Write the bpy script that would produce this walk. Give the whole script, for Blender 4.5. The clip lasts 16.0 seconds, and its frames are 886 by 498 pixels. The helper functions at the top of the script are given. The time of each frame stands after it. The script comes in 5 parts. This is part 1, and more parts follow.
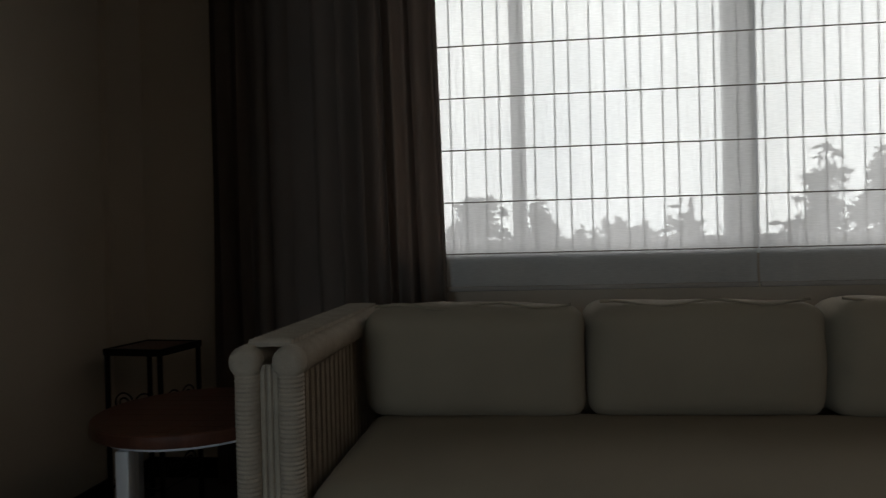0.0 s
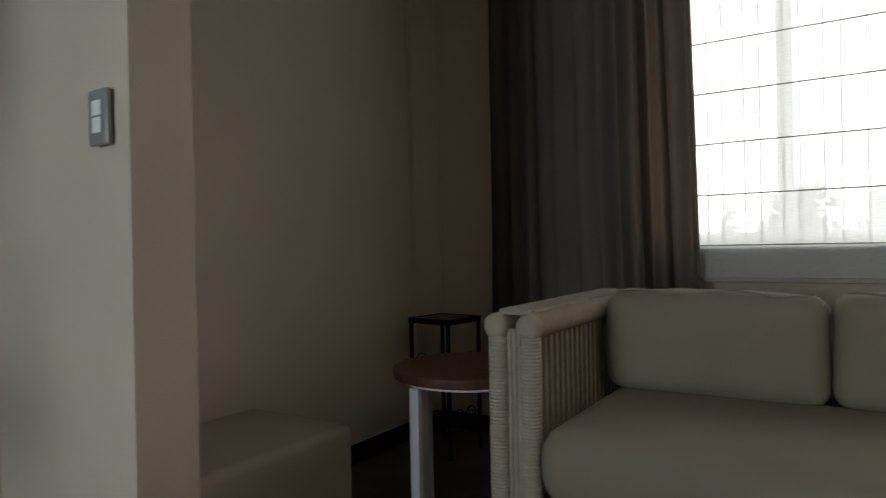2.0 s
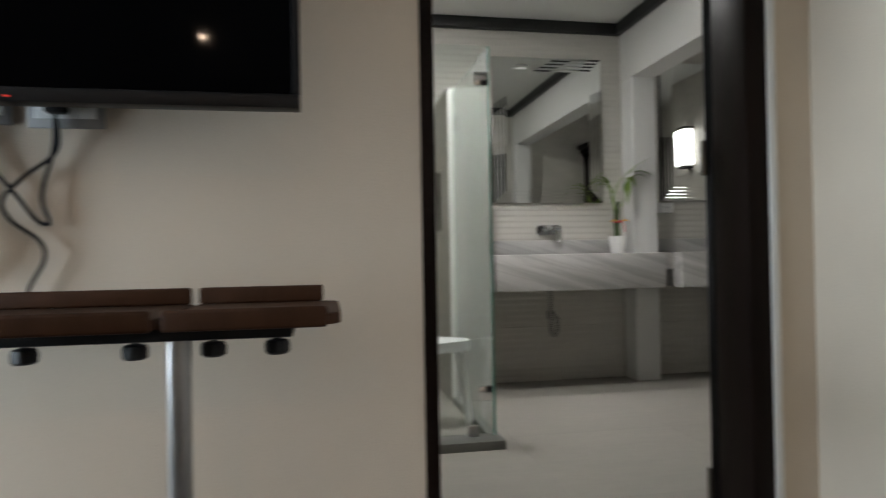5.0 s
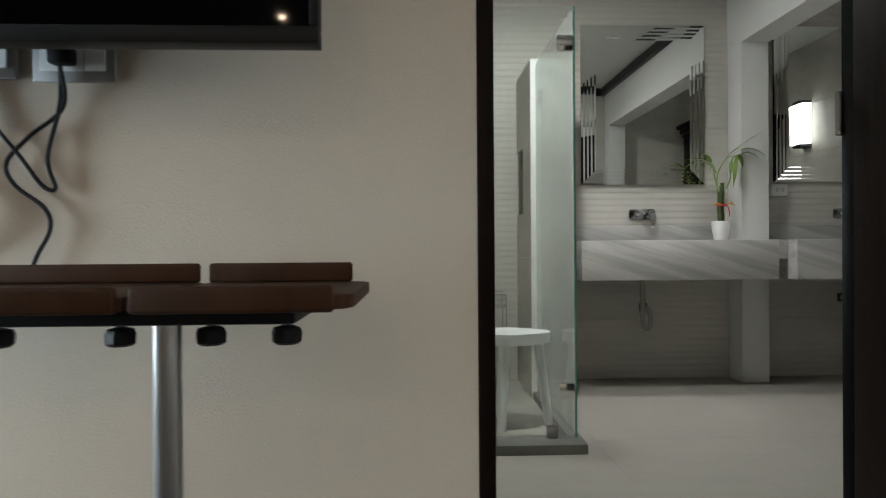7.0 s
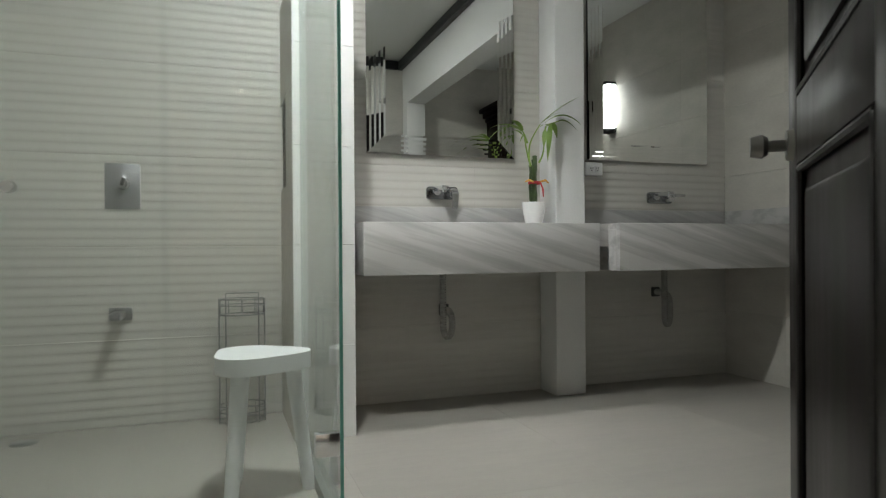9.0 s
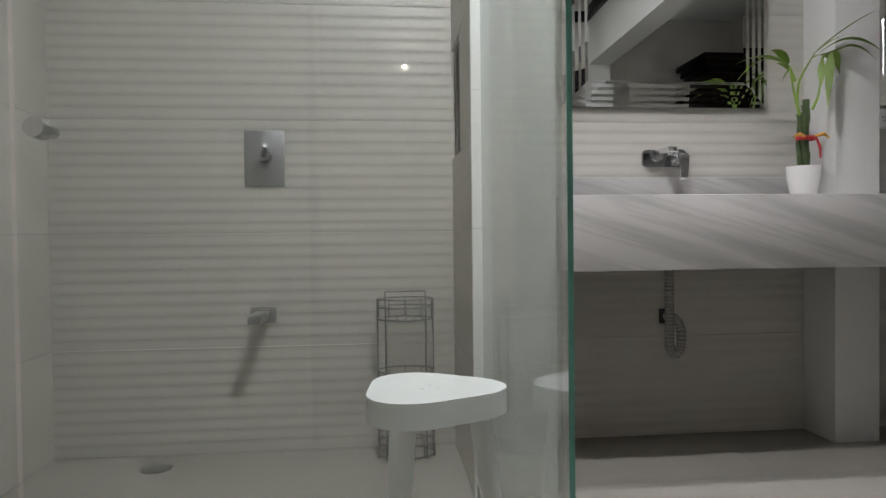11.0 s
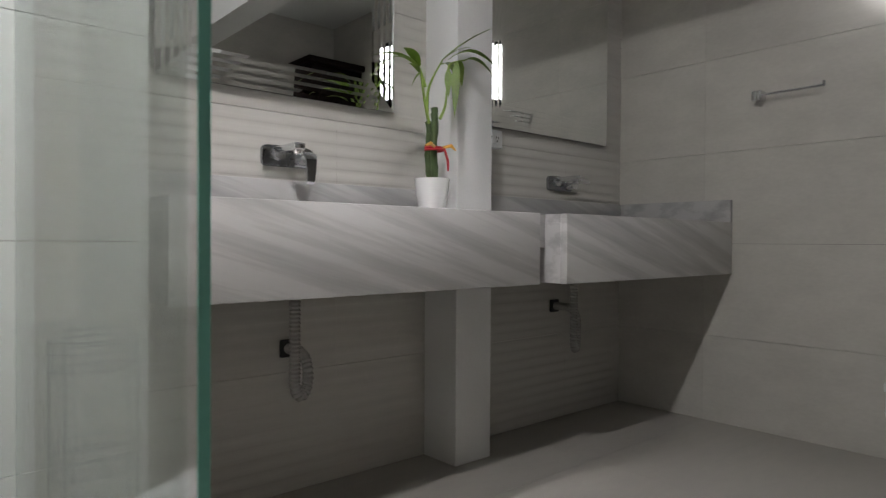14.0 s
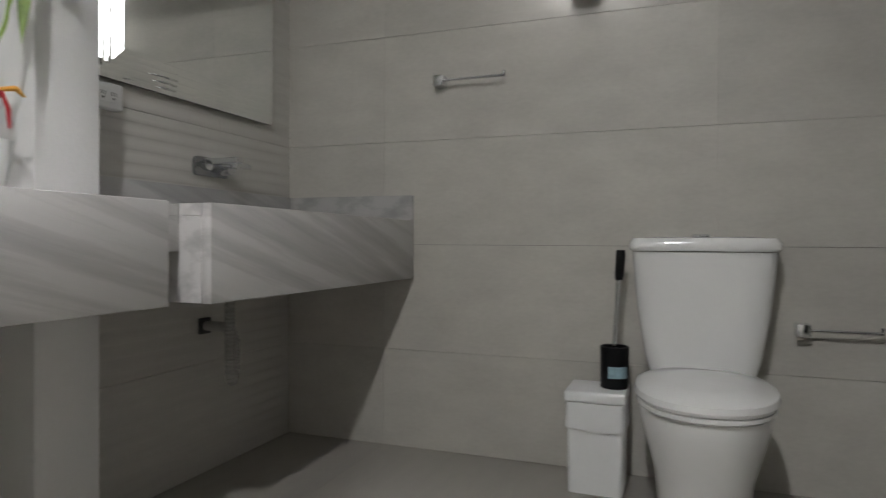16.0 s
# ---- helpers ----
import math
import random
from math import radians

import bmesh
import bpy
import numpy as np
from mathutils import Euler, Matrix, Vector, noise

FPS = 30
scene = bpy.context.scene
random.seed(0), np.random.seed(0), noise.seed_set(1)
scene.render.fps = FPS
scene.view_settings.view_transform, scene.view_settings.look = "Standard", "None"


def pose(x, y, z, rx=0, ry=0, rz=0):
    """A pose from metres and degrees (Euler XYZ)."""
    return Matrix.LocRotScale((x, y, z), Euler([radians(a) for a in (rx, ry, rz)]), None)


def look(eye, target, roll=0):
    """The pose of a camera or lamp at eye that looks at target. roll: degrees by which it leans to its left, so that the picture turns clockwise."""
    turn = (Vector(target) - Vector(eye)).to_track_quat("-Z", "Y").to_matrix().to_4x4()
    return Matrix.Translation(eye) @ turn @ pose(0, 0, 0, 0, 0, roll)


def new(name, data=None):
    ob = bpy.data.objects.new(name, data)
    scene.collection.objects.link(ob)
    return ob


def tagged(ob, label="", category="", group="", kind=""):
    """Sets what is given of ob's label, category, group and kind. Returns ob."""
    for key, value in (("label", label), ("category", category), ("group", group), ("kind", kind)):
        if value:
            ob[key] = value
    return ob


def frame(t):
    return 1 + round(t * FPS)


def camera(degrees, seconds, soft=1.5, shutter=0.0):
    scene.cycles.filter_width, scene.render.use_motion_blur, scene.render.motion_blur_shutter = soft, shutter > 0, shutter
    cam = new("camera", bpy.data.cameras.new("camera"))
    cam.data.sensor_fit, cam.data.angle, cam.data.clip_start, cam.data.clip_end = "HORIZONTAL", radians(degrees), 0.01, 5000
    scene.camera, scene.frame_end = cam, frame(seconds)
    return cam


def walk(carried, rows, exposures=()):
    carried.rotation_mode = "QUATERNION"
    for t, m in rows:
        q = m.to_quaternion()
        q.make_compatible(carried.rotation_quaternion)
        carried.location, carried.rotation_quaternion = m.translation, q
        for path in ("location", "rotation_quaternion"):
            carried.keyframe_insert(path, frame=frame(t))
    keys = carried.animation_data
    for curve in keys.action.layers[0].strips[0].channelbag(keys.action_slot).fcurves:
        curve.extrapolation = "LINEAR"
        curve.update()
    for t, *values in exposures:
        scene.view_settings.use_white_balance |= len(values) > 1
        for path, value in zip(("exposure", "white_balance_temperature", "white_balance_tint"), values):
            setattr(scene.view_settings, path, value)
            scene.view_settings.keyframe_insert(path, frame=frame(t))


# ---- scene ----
cam = camera(69.3, 16.0, soft=1.2, shutter=0.35)
PATH = [
    (0, (0.048, 0.041, 1.0), (-0.161, 2.03, 0.991), -1.4),
    (0.5, (0.23, -0.007, 1.013), (-0.293, 1.924, 1.004), -1.2),
    (1, (0.373, -0.037, 1.009), (-0.387, 1.813, 1.005), -1.3),
    (1.5, (0.436, -0.121, 1.006), (-0.515, 1.638, 1.0), -1.2),
    (2, (0.304, -0.215, 0.98), (-0.761, 1.478, 0.974), -1.1),
    (2.5, (0.147, -0.326, 0.973), (-0.948, 1.348, 0.97), -1.1),
    (3, (0.01, -0.377, 0.965), (-1.205, 1.212, 0.958), -1.1),
    (3.5, (-0.178, -0.409, 0.97), (-1.678, 0.914, 0.971), -1.1),
    (4, (-0.222, -0.505, 0.98), (-1.945, 0.511, 0.983), -1.2),
    (4.5, (-0.195, -0.591, 0.983), (-2.056, 0.142, 0.992), -1.1),
    (5, (-0.152, -0.669, 0.965), (-2.119, -0.308, 0.984), -1.0),
    (5.2, (-0.13, -0.697, 0.973), (-2.121, -0.502, 0.988), -0.9),
    (7.3, (-0.521, -0.481, 0.913), (-2.519, -0.401, 0.902), -0.4),
    (7.5, (-0.618, -0.419, 0.886), (-2.614, -0.3, 0.879), -0.5),
    (8, (-0.893, -0.323, 0.841), (-2.872, -0.034, 0.827), -0.3),
    (8.5, (-1.161, -0.246, 0.837), (-3.092, 0.275, 0.833), -0.4),
    (9, (-1.426, -0.179, 0.842), (-3.313, 0.484, 0.836), -0.4),
    (9.5, (-1.635, -0.122, 0.85), (-3.518, 0.55, 0.846), -0.4),
    (10, (-1.881, -0.155, 0.822), (-3.845, 0.22, 0.826), -0.5),
    (12.3, (-2.581, -0.149, 0.838), (-4.575, -0.001, 0.793), -0.7),
    (12.5, (-2.630, -0.141, 0.838), (-4.584, 0.287, 0.790), -0.4),
    (13, (-2.729, -0.11, 0.825), (-4.476, 0.863, 0.8), 0.4),
    (13.5, (-2.774, -0.096, 0.853), (-4.364, 1.117, 0.827), 0.4),
    (14, (-2.813, -0.028, 0.859), (-4.318, 1.288, 0.836), 0.3),
    (14.5, (-2.869, 0.106, 0.873), (-4.304, 1.498, 0.848), 0.2),
    (15, (-2.959, 0.276, 0.873), (-4.232, 1.819, 0.851), 0.4),
    (15.5, (-3.063, 0.42, 0.859), (-4.075, 2.145, 0.839), 0.4),
    (16, (-3.138, 0.495, 0.864), (-3.831, 2.371, 0.845), 0.3),
]
EXPOSURES = [(0.0, -2.6, 6600, 12), (0.5, -2.3, 6600, 12), (1.0, -2.0, 6600, 12), (1.5, -1.82, 6650, 12), (2.0, -1.4, 6700, 10), (2.5, -0.85, 6900, 11), (3.0, -0.52, 7000, 13), (3.5, -0.2, 6650, 11),
             (4.0, -0.34, 6500, 11), (4.5, -0.38, 6550, 12), (5.2, -0.38, 6650, 15), (7.3, -0.3, 6500, 10), (8.5, 0.0, 6450, 9), (9.5, -0.05, 6400, 12), (12.5, -0.22, 6450, 21), (14.5, -0.08, 6450, 18), (16.0, 0.08, 6450, 17)]
walk(cam, [(t, look(eye, target, roll)) for t, eye, target, roll in PATH], EXPOSURES)

# ---- world and lights ----
world = bpy.data.worlds.new("overcast_sky")
scene.world = world
world.use_nodes = True
wn = world.node_tree.nodes
sky = wn.new("ShaderNodeTexSky")
sky.sky_type, sky.sun_disc = "NISHITA", False
sky.sun_elevation, sky.sun_rotation = radians(80), radians(124)
sky.air_density, sky.dust_density = 1.0, 2.0
wn["Background"].inputs["Strength"].default_value = 0.15
world.node_tree.links.new(sky.outputs["Color"], wn["Background"].inputs["Color"])


def lamp(name, kind, energy, color, m, size=0.1, size_y=None, angle=None, spread=None):
    data = bpy.data.lights.new(name, kind)
    data.energy, data.color = energy, color
    if kind == "AREA":
        data.shape = "RECTANGLE" if size_y else "DISK"
        data.size = size
        if size_y:
            data.size_y = size_y
        if spread:
            data.spread = radians(spread)
    elif kind == "SUN":
        data.angle = radians(angle)
    else:
        data.shadow_soft_size = size
    ob = new(name, data)
    ob.matrix_world = m
    return ob


lamp("sun", "SUN", 1.5, (1.0, 0.97, 0.93), look((6, -4, 40), (0, 0, 0)), angle=14)
# daylight in the bedroom window, and in an added, unseen south window
lamp("window_daylight", "AREA", 8, (1.0, 0.975, 0.94), look((1.3, 2.90, 1.60), (1.3, 0.0, 1.30)), size=3.4, size_y=1.15)
lamp("added_south_daylight", "AREA", 175, (0.71, 0.89, 1.0), look((-1.02, -4.00, 1.15), (-1.02, 0.0, 1.08)), size=0.84, size_y=1.15)
# ceiling lamp of the bathroom, above the shower glass
LAMP_X, LAMP_Y = -3.37, 0.07
lamp("bathroom_lamp", "POINT", 12, (0.965, 1.0, 0.965), pose(LAMP_X, LAMP_Y, 2.63), size=0.05)
lamp("bathroom_lamp_beam", "AREA", 36, (0.965, 1.0, 0.965), look((LAMP_X, LAMP_Y, 2.655), (LAMP_X, LAMP_Y, 0)), size=0.11)
# small downlight over the first basin
lamp("vanity_downlight_glow", "AREA", 4.5, (0.99, 1.0, 1.0), look((-4.12, 1.02, 2.700), (-4.12, 1.02, 0)), size=0.05, spread=70)
# wall light above the bin
lamp("sconce_glow", "AREA", 0.8, (0.98, 1.0, 0.98), look((-3.475, 2.862, 2.005), (-3.475, 0.0, 1.82)), size=0.16, size_y=0.33)
for dx, dy in ((2.4, -1.55), (2.4, 0.1)):
    lamp("bedroom_downlight_glow", "AREA", 16, (1.0, 0.77, 0.57), look((dx, dy, 2.638), (dx, dy, 0)), size=0.045)


# ---- materials ----
def mat(name, color, rough=0.5, metal=0.0, vary=0.10, scale=6.0, fine=60.0, bump=0.05, stretch=(1, 1, 1), dark=None, spec=0.5, rand=0.0):
    m = bpy.data.materials.new(name)
    m.use_nodes = True
    n, l = m.node_tree.nodes, m.node_tree.links
    p = n["Principled BSDF"]
    p.inputs["Roughness"].default_value, p.inputs["Metallic"].default_value = rough, metal
    p.inputs["Specular IOR Level"].default_value = spec
    geo = n.new("ShaderNodeNewGeometry")
    mp = n.new("ShaderNodeMapping")
    mp.inputs["Scale"].default_value = stretch
    l.new(geo.outputs["Position"], mp.inputs["Vector"])
    big, small = n.new("ShaderNodeTexNoise"), n.new("ShaderNodeTexNoise")
    for node, sc in ((big, scale), (small, fine)):
        node.inputs["Scale"].default_value, node.inputs["Detail"].default_value = sc, 4
        l.new(mp.outputs["Vector"], node.inputs["Vector"])
    add = n.new("ShaderNodeMath")
    add.operation = "MULTIPLY_ADD"
    add.inputs[1].default_value = 0.45
    l.new(small.outputs["Fac"], add.inputs[0])
    l.new(big.outputs["Fac"], add.inputs[2])
    ramp = n.new("ShaderNodeValToRGB")
    ramp.color_ramp.elements[0].position, ramp.color_ramp.elements[1].position = 0.45, 1.0
    lo = dark or tuple(c * (1 - vary) for c in color)
    hi = tuple(min(1, c * (1 + vary * 0.6)) for c in color)
    ramp.color_ramp.elements[0].color, ramp.color_ramp.elements[1].color = (*lo, 1), (*hi, 1)
    l.new(add.outputs[0], ramp.inputs["Fac"])
    col = ramp.outputs["Color"]
    if rand:
        info, mr = n.new("ShaderNodeObjectInfo"), n.new("ShaderNodeMapRange")
        mr.inputs["To Min"].default_value, mr.inputs["To Max"].default_value = 1 - rand, 1 + rand
        l.new(info.outputs["Random"], mr.inputs["Value"])
        hsv = n.new("ShaderNodeHueSaturation")
        l.new(mr.outputs["Result"], hsv.inputs["Value"])
        l.new(col, hsv.inputs["Color"])
        col = hsv.outputs["Color"]
    l.new(col, p.inputs["Base Color"])
    if bump:
        b = n.new("ShaderNodeBump")
        b.inputs["Strength"].default_value, b.inputs["Distance"].default_value = bump, 0.02
        l.new(small.outputs["Fac"], b.inputs["Height"])
        l.new(b.outputs["Normal"], p.inputs["Normal"])
    rr = n.new("ShaderNodeMapRange")
    rr.inputs["To Min"].default_value, rr.inputs["To Max"].default_value = max(0, rough - 0.06), min(1, rough + 0.08)
    l.new(big.outputs["Fac"], rr.inputs["Value"])
    l.new(rr.outputs["Result"], p.inputs["Roughness"])
    return m


def marble(name, light, dark_c):
    """Pale stone with slanted grey streaks."""
    m = mat(name, light, rough=0.35, vary=0.05, bump=0.0)
    n, l = m.node_tree.nodes, m.node_tree.links
    geo = n.new("ShaderNodeNewGeometry")
    sep = n.new("ShaderNodeSeparateXYZ")
    l.new(geo.outputs["Position"], sep.inputs[0])
    comb = n.new("ShaderNodeCombineXYZ")
    # across the streaks: z + 0.36 y (falling towards +y), stretched along them
    a = n.new("ShaderNodeMath")
    a.operation = "MULTIPLY_ADD"
    a.inputs[1].default_value = 0.30
    l.new(sep.outputs["Y"], a.inputs[0])
    l.new(sep.outputs["Z"], a.inputs[2])
    l.new(a.outputs[0], comb.inputs["X"])
    c = n.new("ShaderNodeMath")
    c.operation = "MULTIPLY"
    c.inputs[1].default_value = 0.06
    l.new(sep.outputs["Y"], c.inputs[0])
    l.new(c.outputs[0], comb.inputs["Y"])
    d = n.new("ShaderNodeMath")
    d.operation = "MULTIPLY"
    d.inputs[1].default_value = 0.7
    l.new(sep.outputs["X"], d.inputs[0])
    l.new(d.outputs[0], comb.inputs["Z"])
    nz = n.new("ShaderNodeTexNoise")
    nz.inputs["Scale"].default_value, nz.inputs["Detail"].default_value, nz.inputs["Roughness"].default_value = 11.0, 5.0, 0.58
    l.new(comb.outputs[0], nz.inputs["Vector"])
    r = n.new("ShaderNodeValToRGB")
    e = r.color_ramp.elements
    e[0].position, e[0].color = 0.33, (*dark_c, 1)
    e[1].position, e[1].color = 0.66, (*light, 1)
    e.new(0.47).color = (*[0.55 * x + 0.45 * y for x, y in zip(light, dark_c)], 1)
    e.new(0.52).color = (*[0.9 * x + 0.1 * y for x, y in zip(light, dark_c)], 1)
    l.new(nz.outputs["Fac"], r.inputs["Fac"])
    l.new(r.outputs["Color"], n["Principled BSDF"].inputs["Base Color"])
    return m


def glass(name, tint, weight=0.0):
    m = bpy.data.materials.new(name)
    m.use_nodes = True
    n, l = m.node_tree.nodes, m.node_tree.links
    n.remove(n["Principled BSDF"])
    lw, pw, fres = n.new("ShaderNodeLayerWeight"), n.new("ShaderNodeMath"), n.new("ShaderNodeMath")
    lw.inputs["Blend"].default_value = 0.5
    pw.operation, fres.operation = "POWER", "MULTIPLY_ADD"
    pw.inputs[1].default_value = 5.0
    fres.inputs[1].default_value, fres.inputs[2].default_value = 0.96, 0.04
    l.new(lw.outputs["Facing"], pw.inputs[0])
    l.new(pw.outputs[0], fres.inputs[0])
    tr, gl, mix = n.new("ShaderNodeBsdfTransparent"), n.new("ShaderNodeBsdfGlossy"), n.new("ShaderNodeMixShader")
    tr.inputs["Color"].default_value = (*tint, 1)
    gl.inputs["Roughness"].default_value = 0.02
    l.new(fres.outputs[0], mix.inputs["Fac"])
    l.new(tr.outputs[0], mix.inputs[1])
    l.new(gl.outputs[0], mix.inputs[2])
    out = mix.outputs[0]
    if weight:
        df, m2 = n.new("ShaderNodeBsdfDiffuse"), n.new("ShaderNodeMixShader")
        df.inputs["Color"].default_value = (0.80, 0.81, 0.81, 1)
        m2.inputs["Fac"].default_value = weight
        l.new(out, m2.inputs[1])
        l.new(df.outputs[0], m2.inputs[2])
        out = m2.outputs[0]
    l.new(out, n["Material Output"].inputs["Surface"])
    return m


def emitter(name, color, strength):
    m = bpy.data.materials.new(name)
    m.use_nodes = True
    p = m.node_tree.nodes["Principled BSDF"]
    p.inputs["Base Color"].default_value = (*color, 1)
    p.inputs["Emission Color"].default_value = (*color, 1)
    p.inputs["Emission Strength"].default_value = strength
    return m


def sheer(name, color, clear):
    """Thin cloth: some light goes straight through, some is spread."""
    m = bpy.data.materials.new(name)
    m.use_nodes = True
    n, l = m.node_tree.nodes, m.node_tree.links
    n.remove(n["Principled BSDF"])
    tr, tl, df = n.new("ShaderNodeBsdfTransparent"), n.new("ShaderNodeBsdfTranslucent"), n.new("ShaderNodeBsdfDiffuse")
    tl.inputs["Color"].default_value = df.inputs["Color"].default_value = (*color, 1)
    a, b = n.new("ShaderNodeMixShader"), n.new("ShaderNodeMixShader")
    a.inputs["Fac"].default_value = 0.45
    l.new(tl.outputs[0], a.inputs[1])
    l.new(df.outputs[0], a.inputs[2])
    geo, nz = n.new("ShaderNodeNewGeometry"), n.new("ShaderNodeTexNoise")
    mp = n.new("ShaderNodeMapping")
    mp.inputs["Scale"].default_value = (30, 30, 260)
    l.new(geo.outputs["Position"], mp.inputs["Vector"])
    l.new(mp.outputs["Vector"], nz.inputs["Vector"])
    nz.inputs["Scale"].default_value = 1.0
    mr = n.new("ShaderNodeMapRange")
    mr.inputs["To Min"].default_value, mr.inputs["To Max"].default_value = clear - 0.12, clear + 0.12
    l.new(nz.outputs["Fac"], mr.inputs["Value"])
    l.new(mr.outputs["Result"], b.inputs["Fac"])
    l.new(a.outputs[0], b.inputs[1])
    l.new(tr.outputs[0], b.inputs[2])
    l.new(b.outputs[0], n["Material Output"].inputs["Surface"])
    return m


WALLPAPER = mat("beige_wallpaper", (0.57, 0.488, 0.395), 0.75, vary=0.08, scale=2.0, fine=230, bump=0.12)
PAINT = mat("white_paint", (0.70, 0.70, 0.69), 0.6, vary=0.04, scale=1.5, fine=90, bump=0.04)
CEILING = mat("ceiling_paint", (0.66, 0.67, 0.65), 0.7, vary=0.03, scale=1.2, fine=90, bump=0.03)
ESPRESSO = mat("espresso_wood", (0.0095, 0.0055, 0.0042), 0.38, spec=0.07, vary=0.4, scale=5, fine=40, bump=0.05, stretch=(6, 6, 0.6))
DOORWOOD = mat("door_wood", (0.0085, 0.0065, 0.006), 0.32, spec=0.20, vary=0.35, scale=5, fine=40, bump=0.04, stretch=(6, 6, 0.6))
BLACKTRIM = mat("black_trim", (0.012, 0.013, 0.013), 0.4, vary=0.3, bump=0.03)
CARPET = mat("dark_carpet", (0.075, 0.066, 0.060), 0.95, vary=0.5, scale=4.5, fine=260, bump=0.5)
WAVETILE = mat("wavy_tile", (0.51, 0.495, 0.455), 0.42, vary=0.07, scale=3.0, fine=14, bump=0.0, stretch=(1, 0.8, 9), rand=0.02)
FLATTILE = mat("flat_tile", (0.53, 0.51, 0.465), 0.5, vary=0.12, scale=4.0, fine=40, bump=0.03, stretch=(1, 1, 2.2), rand=0.05)
FLOORTILE = mat("floor_tile", (0.345, 0.328, 0.292), 0.38, vary=0.10, scale=2.6, fine=12, bump=0.02, stretch=(2.2, 0.7, 1), rand=0.015)
LIGHTGROUT = mat("light_grout", (0.36, 0.335, 0.285), 0.9, vary=0.15)
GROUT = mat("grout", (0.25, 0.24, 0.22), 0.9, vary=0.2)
# counter marble in darker tones: the backsplash's shade is put into its colour
SHADEDSTONE = marble("shaded_marble", (0.47, 0.465, 0.455), (0.31, 0.305, 0.30))
STONE = marble("streaked_marble", (0.54, 0.53, 0.515), (0.33, 0.32, 0.31))
MIRROR = mat("mirror", (0.86, 0.88, 0.86), 0.0, 1.0, vary=0.0, bump=0.0)
MIRROR.node_tree.nodes["Principled BSDF"].inputs["Roughness"].default_value = 0.0
for k in list(MIRROR.node_tree.links):
    if k.to_socket.name == "Roughness":
        MIRROR.node_tree.links.remove(k)
GLASS = glass("clear_glass", (0.955, 0.98, 0.97), 0.035)
HAZYGLASS = glass("hazy_glass", (0.96, 0.98, 0.975), 0.17)
GLASS_EDGE = mat("glass_edge", (0.16, 0.42, 0.35), 0.15, vary=0.1, bump=0)
CHROME = mat("chrome", (0.74, 0.75, 0.76), 0.17, 1.0, vary=0.04, bump=0.0)
BRONZE = mat("dark_nickel", (0.22, 0.21, 0.19), 0.28, 1.0, vary=0.1, bump=0.0)
CURB = mat("grey_kerb_stone", (0.17, 0.175, 0.16), 0.45, vary=0.15, scale=5, fine=90, bump=0.03)
STEEL = mat("brushed_steel", (0.38, 0.38, 0.38), 0.32, 1.0, vary=0.08, bump=0.02)
SATIN = mat("satin_steel", (0.30, 0.30, 0.31), 0.5, 0.8, vary=0.06, bump=0.0)
WIRE = mat("grey_wire", (0.30, 0.30, 0.30), 0.4, 0.8, vary=0.1, bump=0)
PLASTIC = mat("white_plastic", (0.82, 0.83, 0.83), 0.32, vary=0.03, bump=0.0)
CERAMIC = mat("white_ceramic", (0.80, 0.80, 0.79), 0.10, vary=0.02, bump=0.0)
BLACKPLASTIC = mat("black_plastic", (0.008, 0.008, 0.009), 0.4, spec=0.18, vary=0.2, bump=0.02)
GREYPLATE = mat("grey_plate", (0.30, 0.30, 0.30), 0.4, 0.3, vary=0.06, bump=0.0)
DARKGREY = mat("dark_grey_plastic", (0.045, 0.045, 0.045), 0.5, vary=0.15, bump=0.02)
SCREEN = mat("tv_screen", (0.0012, 0.0012, 0.0015), 0.0, vary=0.1, bump=0.0, spec=0.03)
TABLEWOOD = mat("brown_board", (0.052, 0.024, 0.0135), 0.5, spec=0.10, vary=0.3, scale=4, fine=60, bump=0.04, stretch=(1, 5, 1))
REDWOOD = mat("red_brown_wood", (0.105, 0.038, 0.022), 0.4, vary=0.4, scale=5, fine=60, bump=0.08, stretch=(8, 1, 1))
FABRIC = mat("cream_fabric", (0.26, 0.215, 0.156), 0.9, vary=0.08, scale=5, fine=420, bump=0.22)
ROPE = mat("beige_rope", (0.40, 0.34, 0.27), 0.85, vary=0.18, scale=20, fine=300, bump=0.3)
BEIGE = mat("beige_upholstery", (0.36, 0.30, 0.235), 0.9, vary=0.1, scale=4, fine=380, bump=0.2)
CURTAIN = mat("taupe_curtain", (0.215, 0.168, 0.138), 0.8, vary=0.12, scale=4, fine=300, bump=0.12)
SHEER = sheer("sheer_blind", (0.80, 0.80, 0.79), 0.205)
TAPE = mat("blind_tape", (0.36, 0.33, 0.30), 0.8, vary=0.1, bump=0.05)
ALUFRAME = mat("window_frame_white", (0.62, 0.63, 0.64), 0.4, vary=0.04, bump=0.0)
LEAF = mat("bamboo_leaf", (0.21, 0.32, 0.055), 0.45, vary=0.35, scale=18, fine=120, bump=0.05)
STALK = mat("bamboo_stalk", (0.05, 0.085, 0.025), 0.5, vary=0.4, scale=30, fine=160, bump=0.1)
RIBBONR = mat("red_ribbon", (0.45, 0.02, 0.025), 0.5, vary=0.2)
RIBBONY = mat("gold_ribbon", (0.60, 0.30, 0.04), 0.5, vary=0.2)
SOIL = mat("pebbles", (0.25, 0.2, 0.15), 0.9, vary=0.4, fine=90, bump=0.4)
LABEL = mat("blue_label", (0.28, 0.42, 0.48), 0.5, vary=0.3, scale=40)
GRASS = mat("far_ground", (0.07, 0.09, 0.04), 0.95, vary=0.4, scale=0.05, fine=0.6, bump=0)
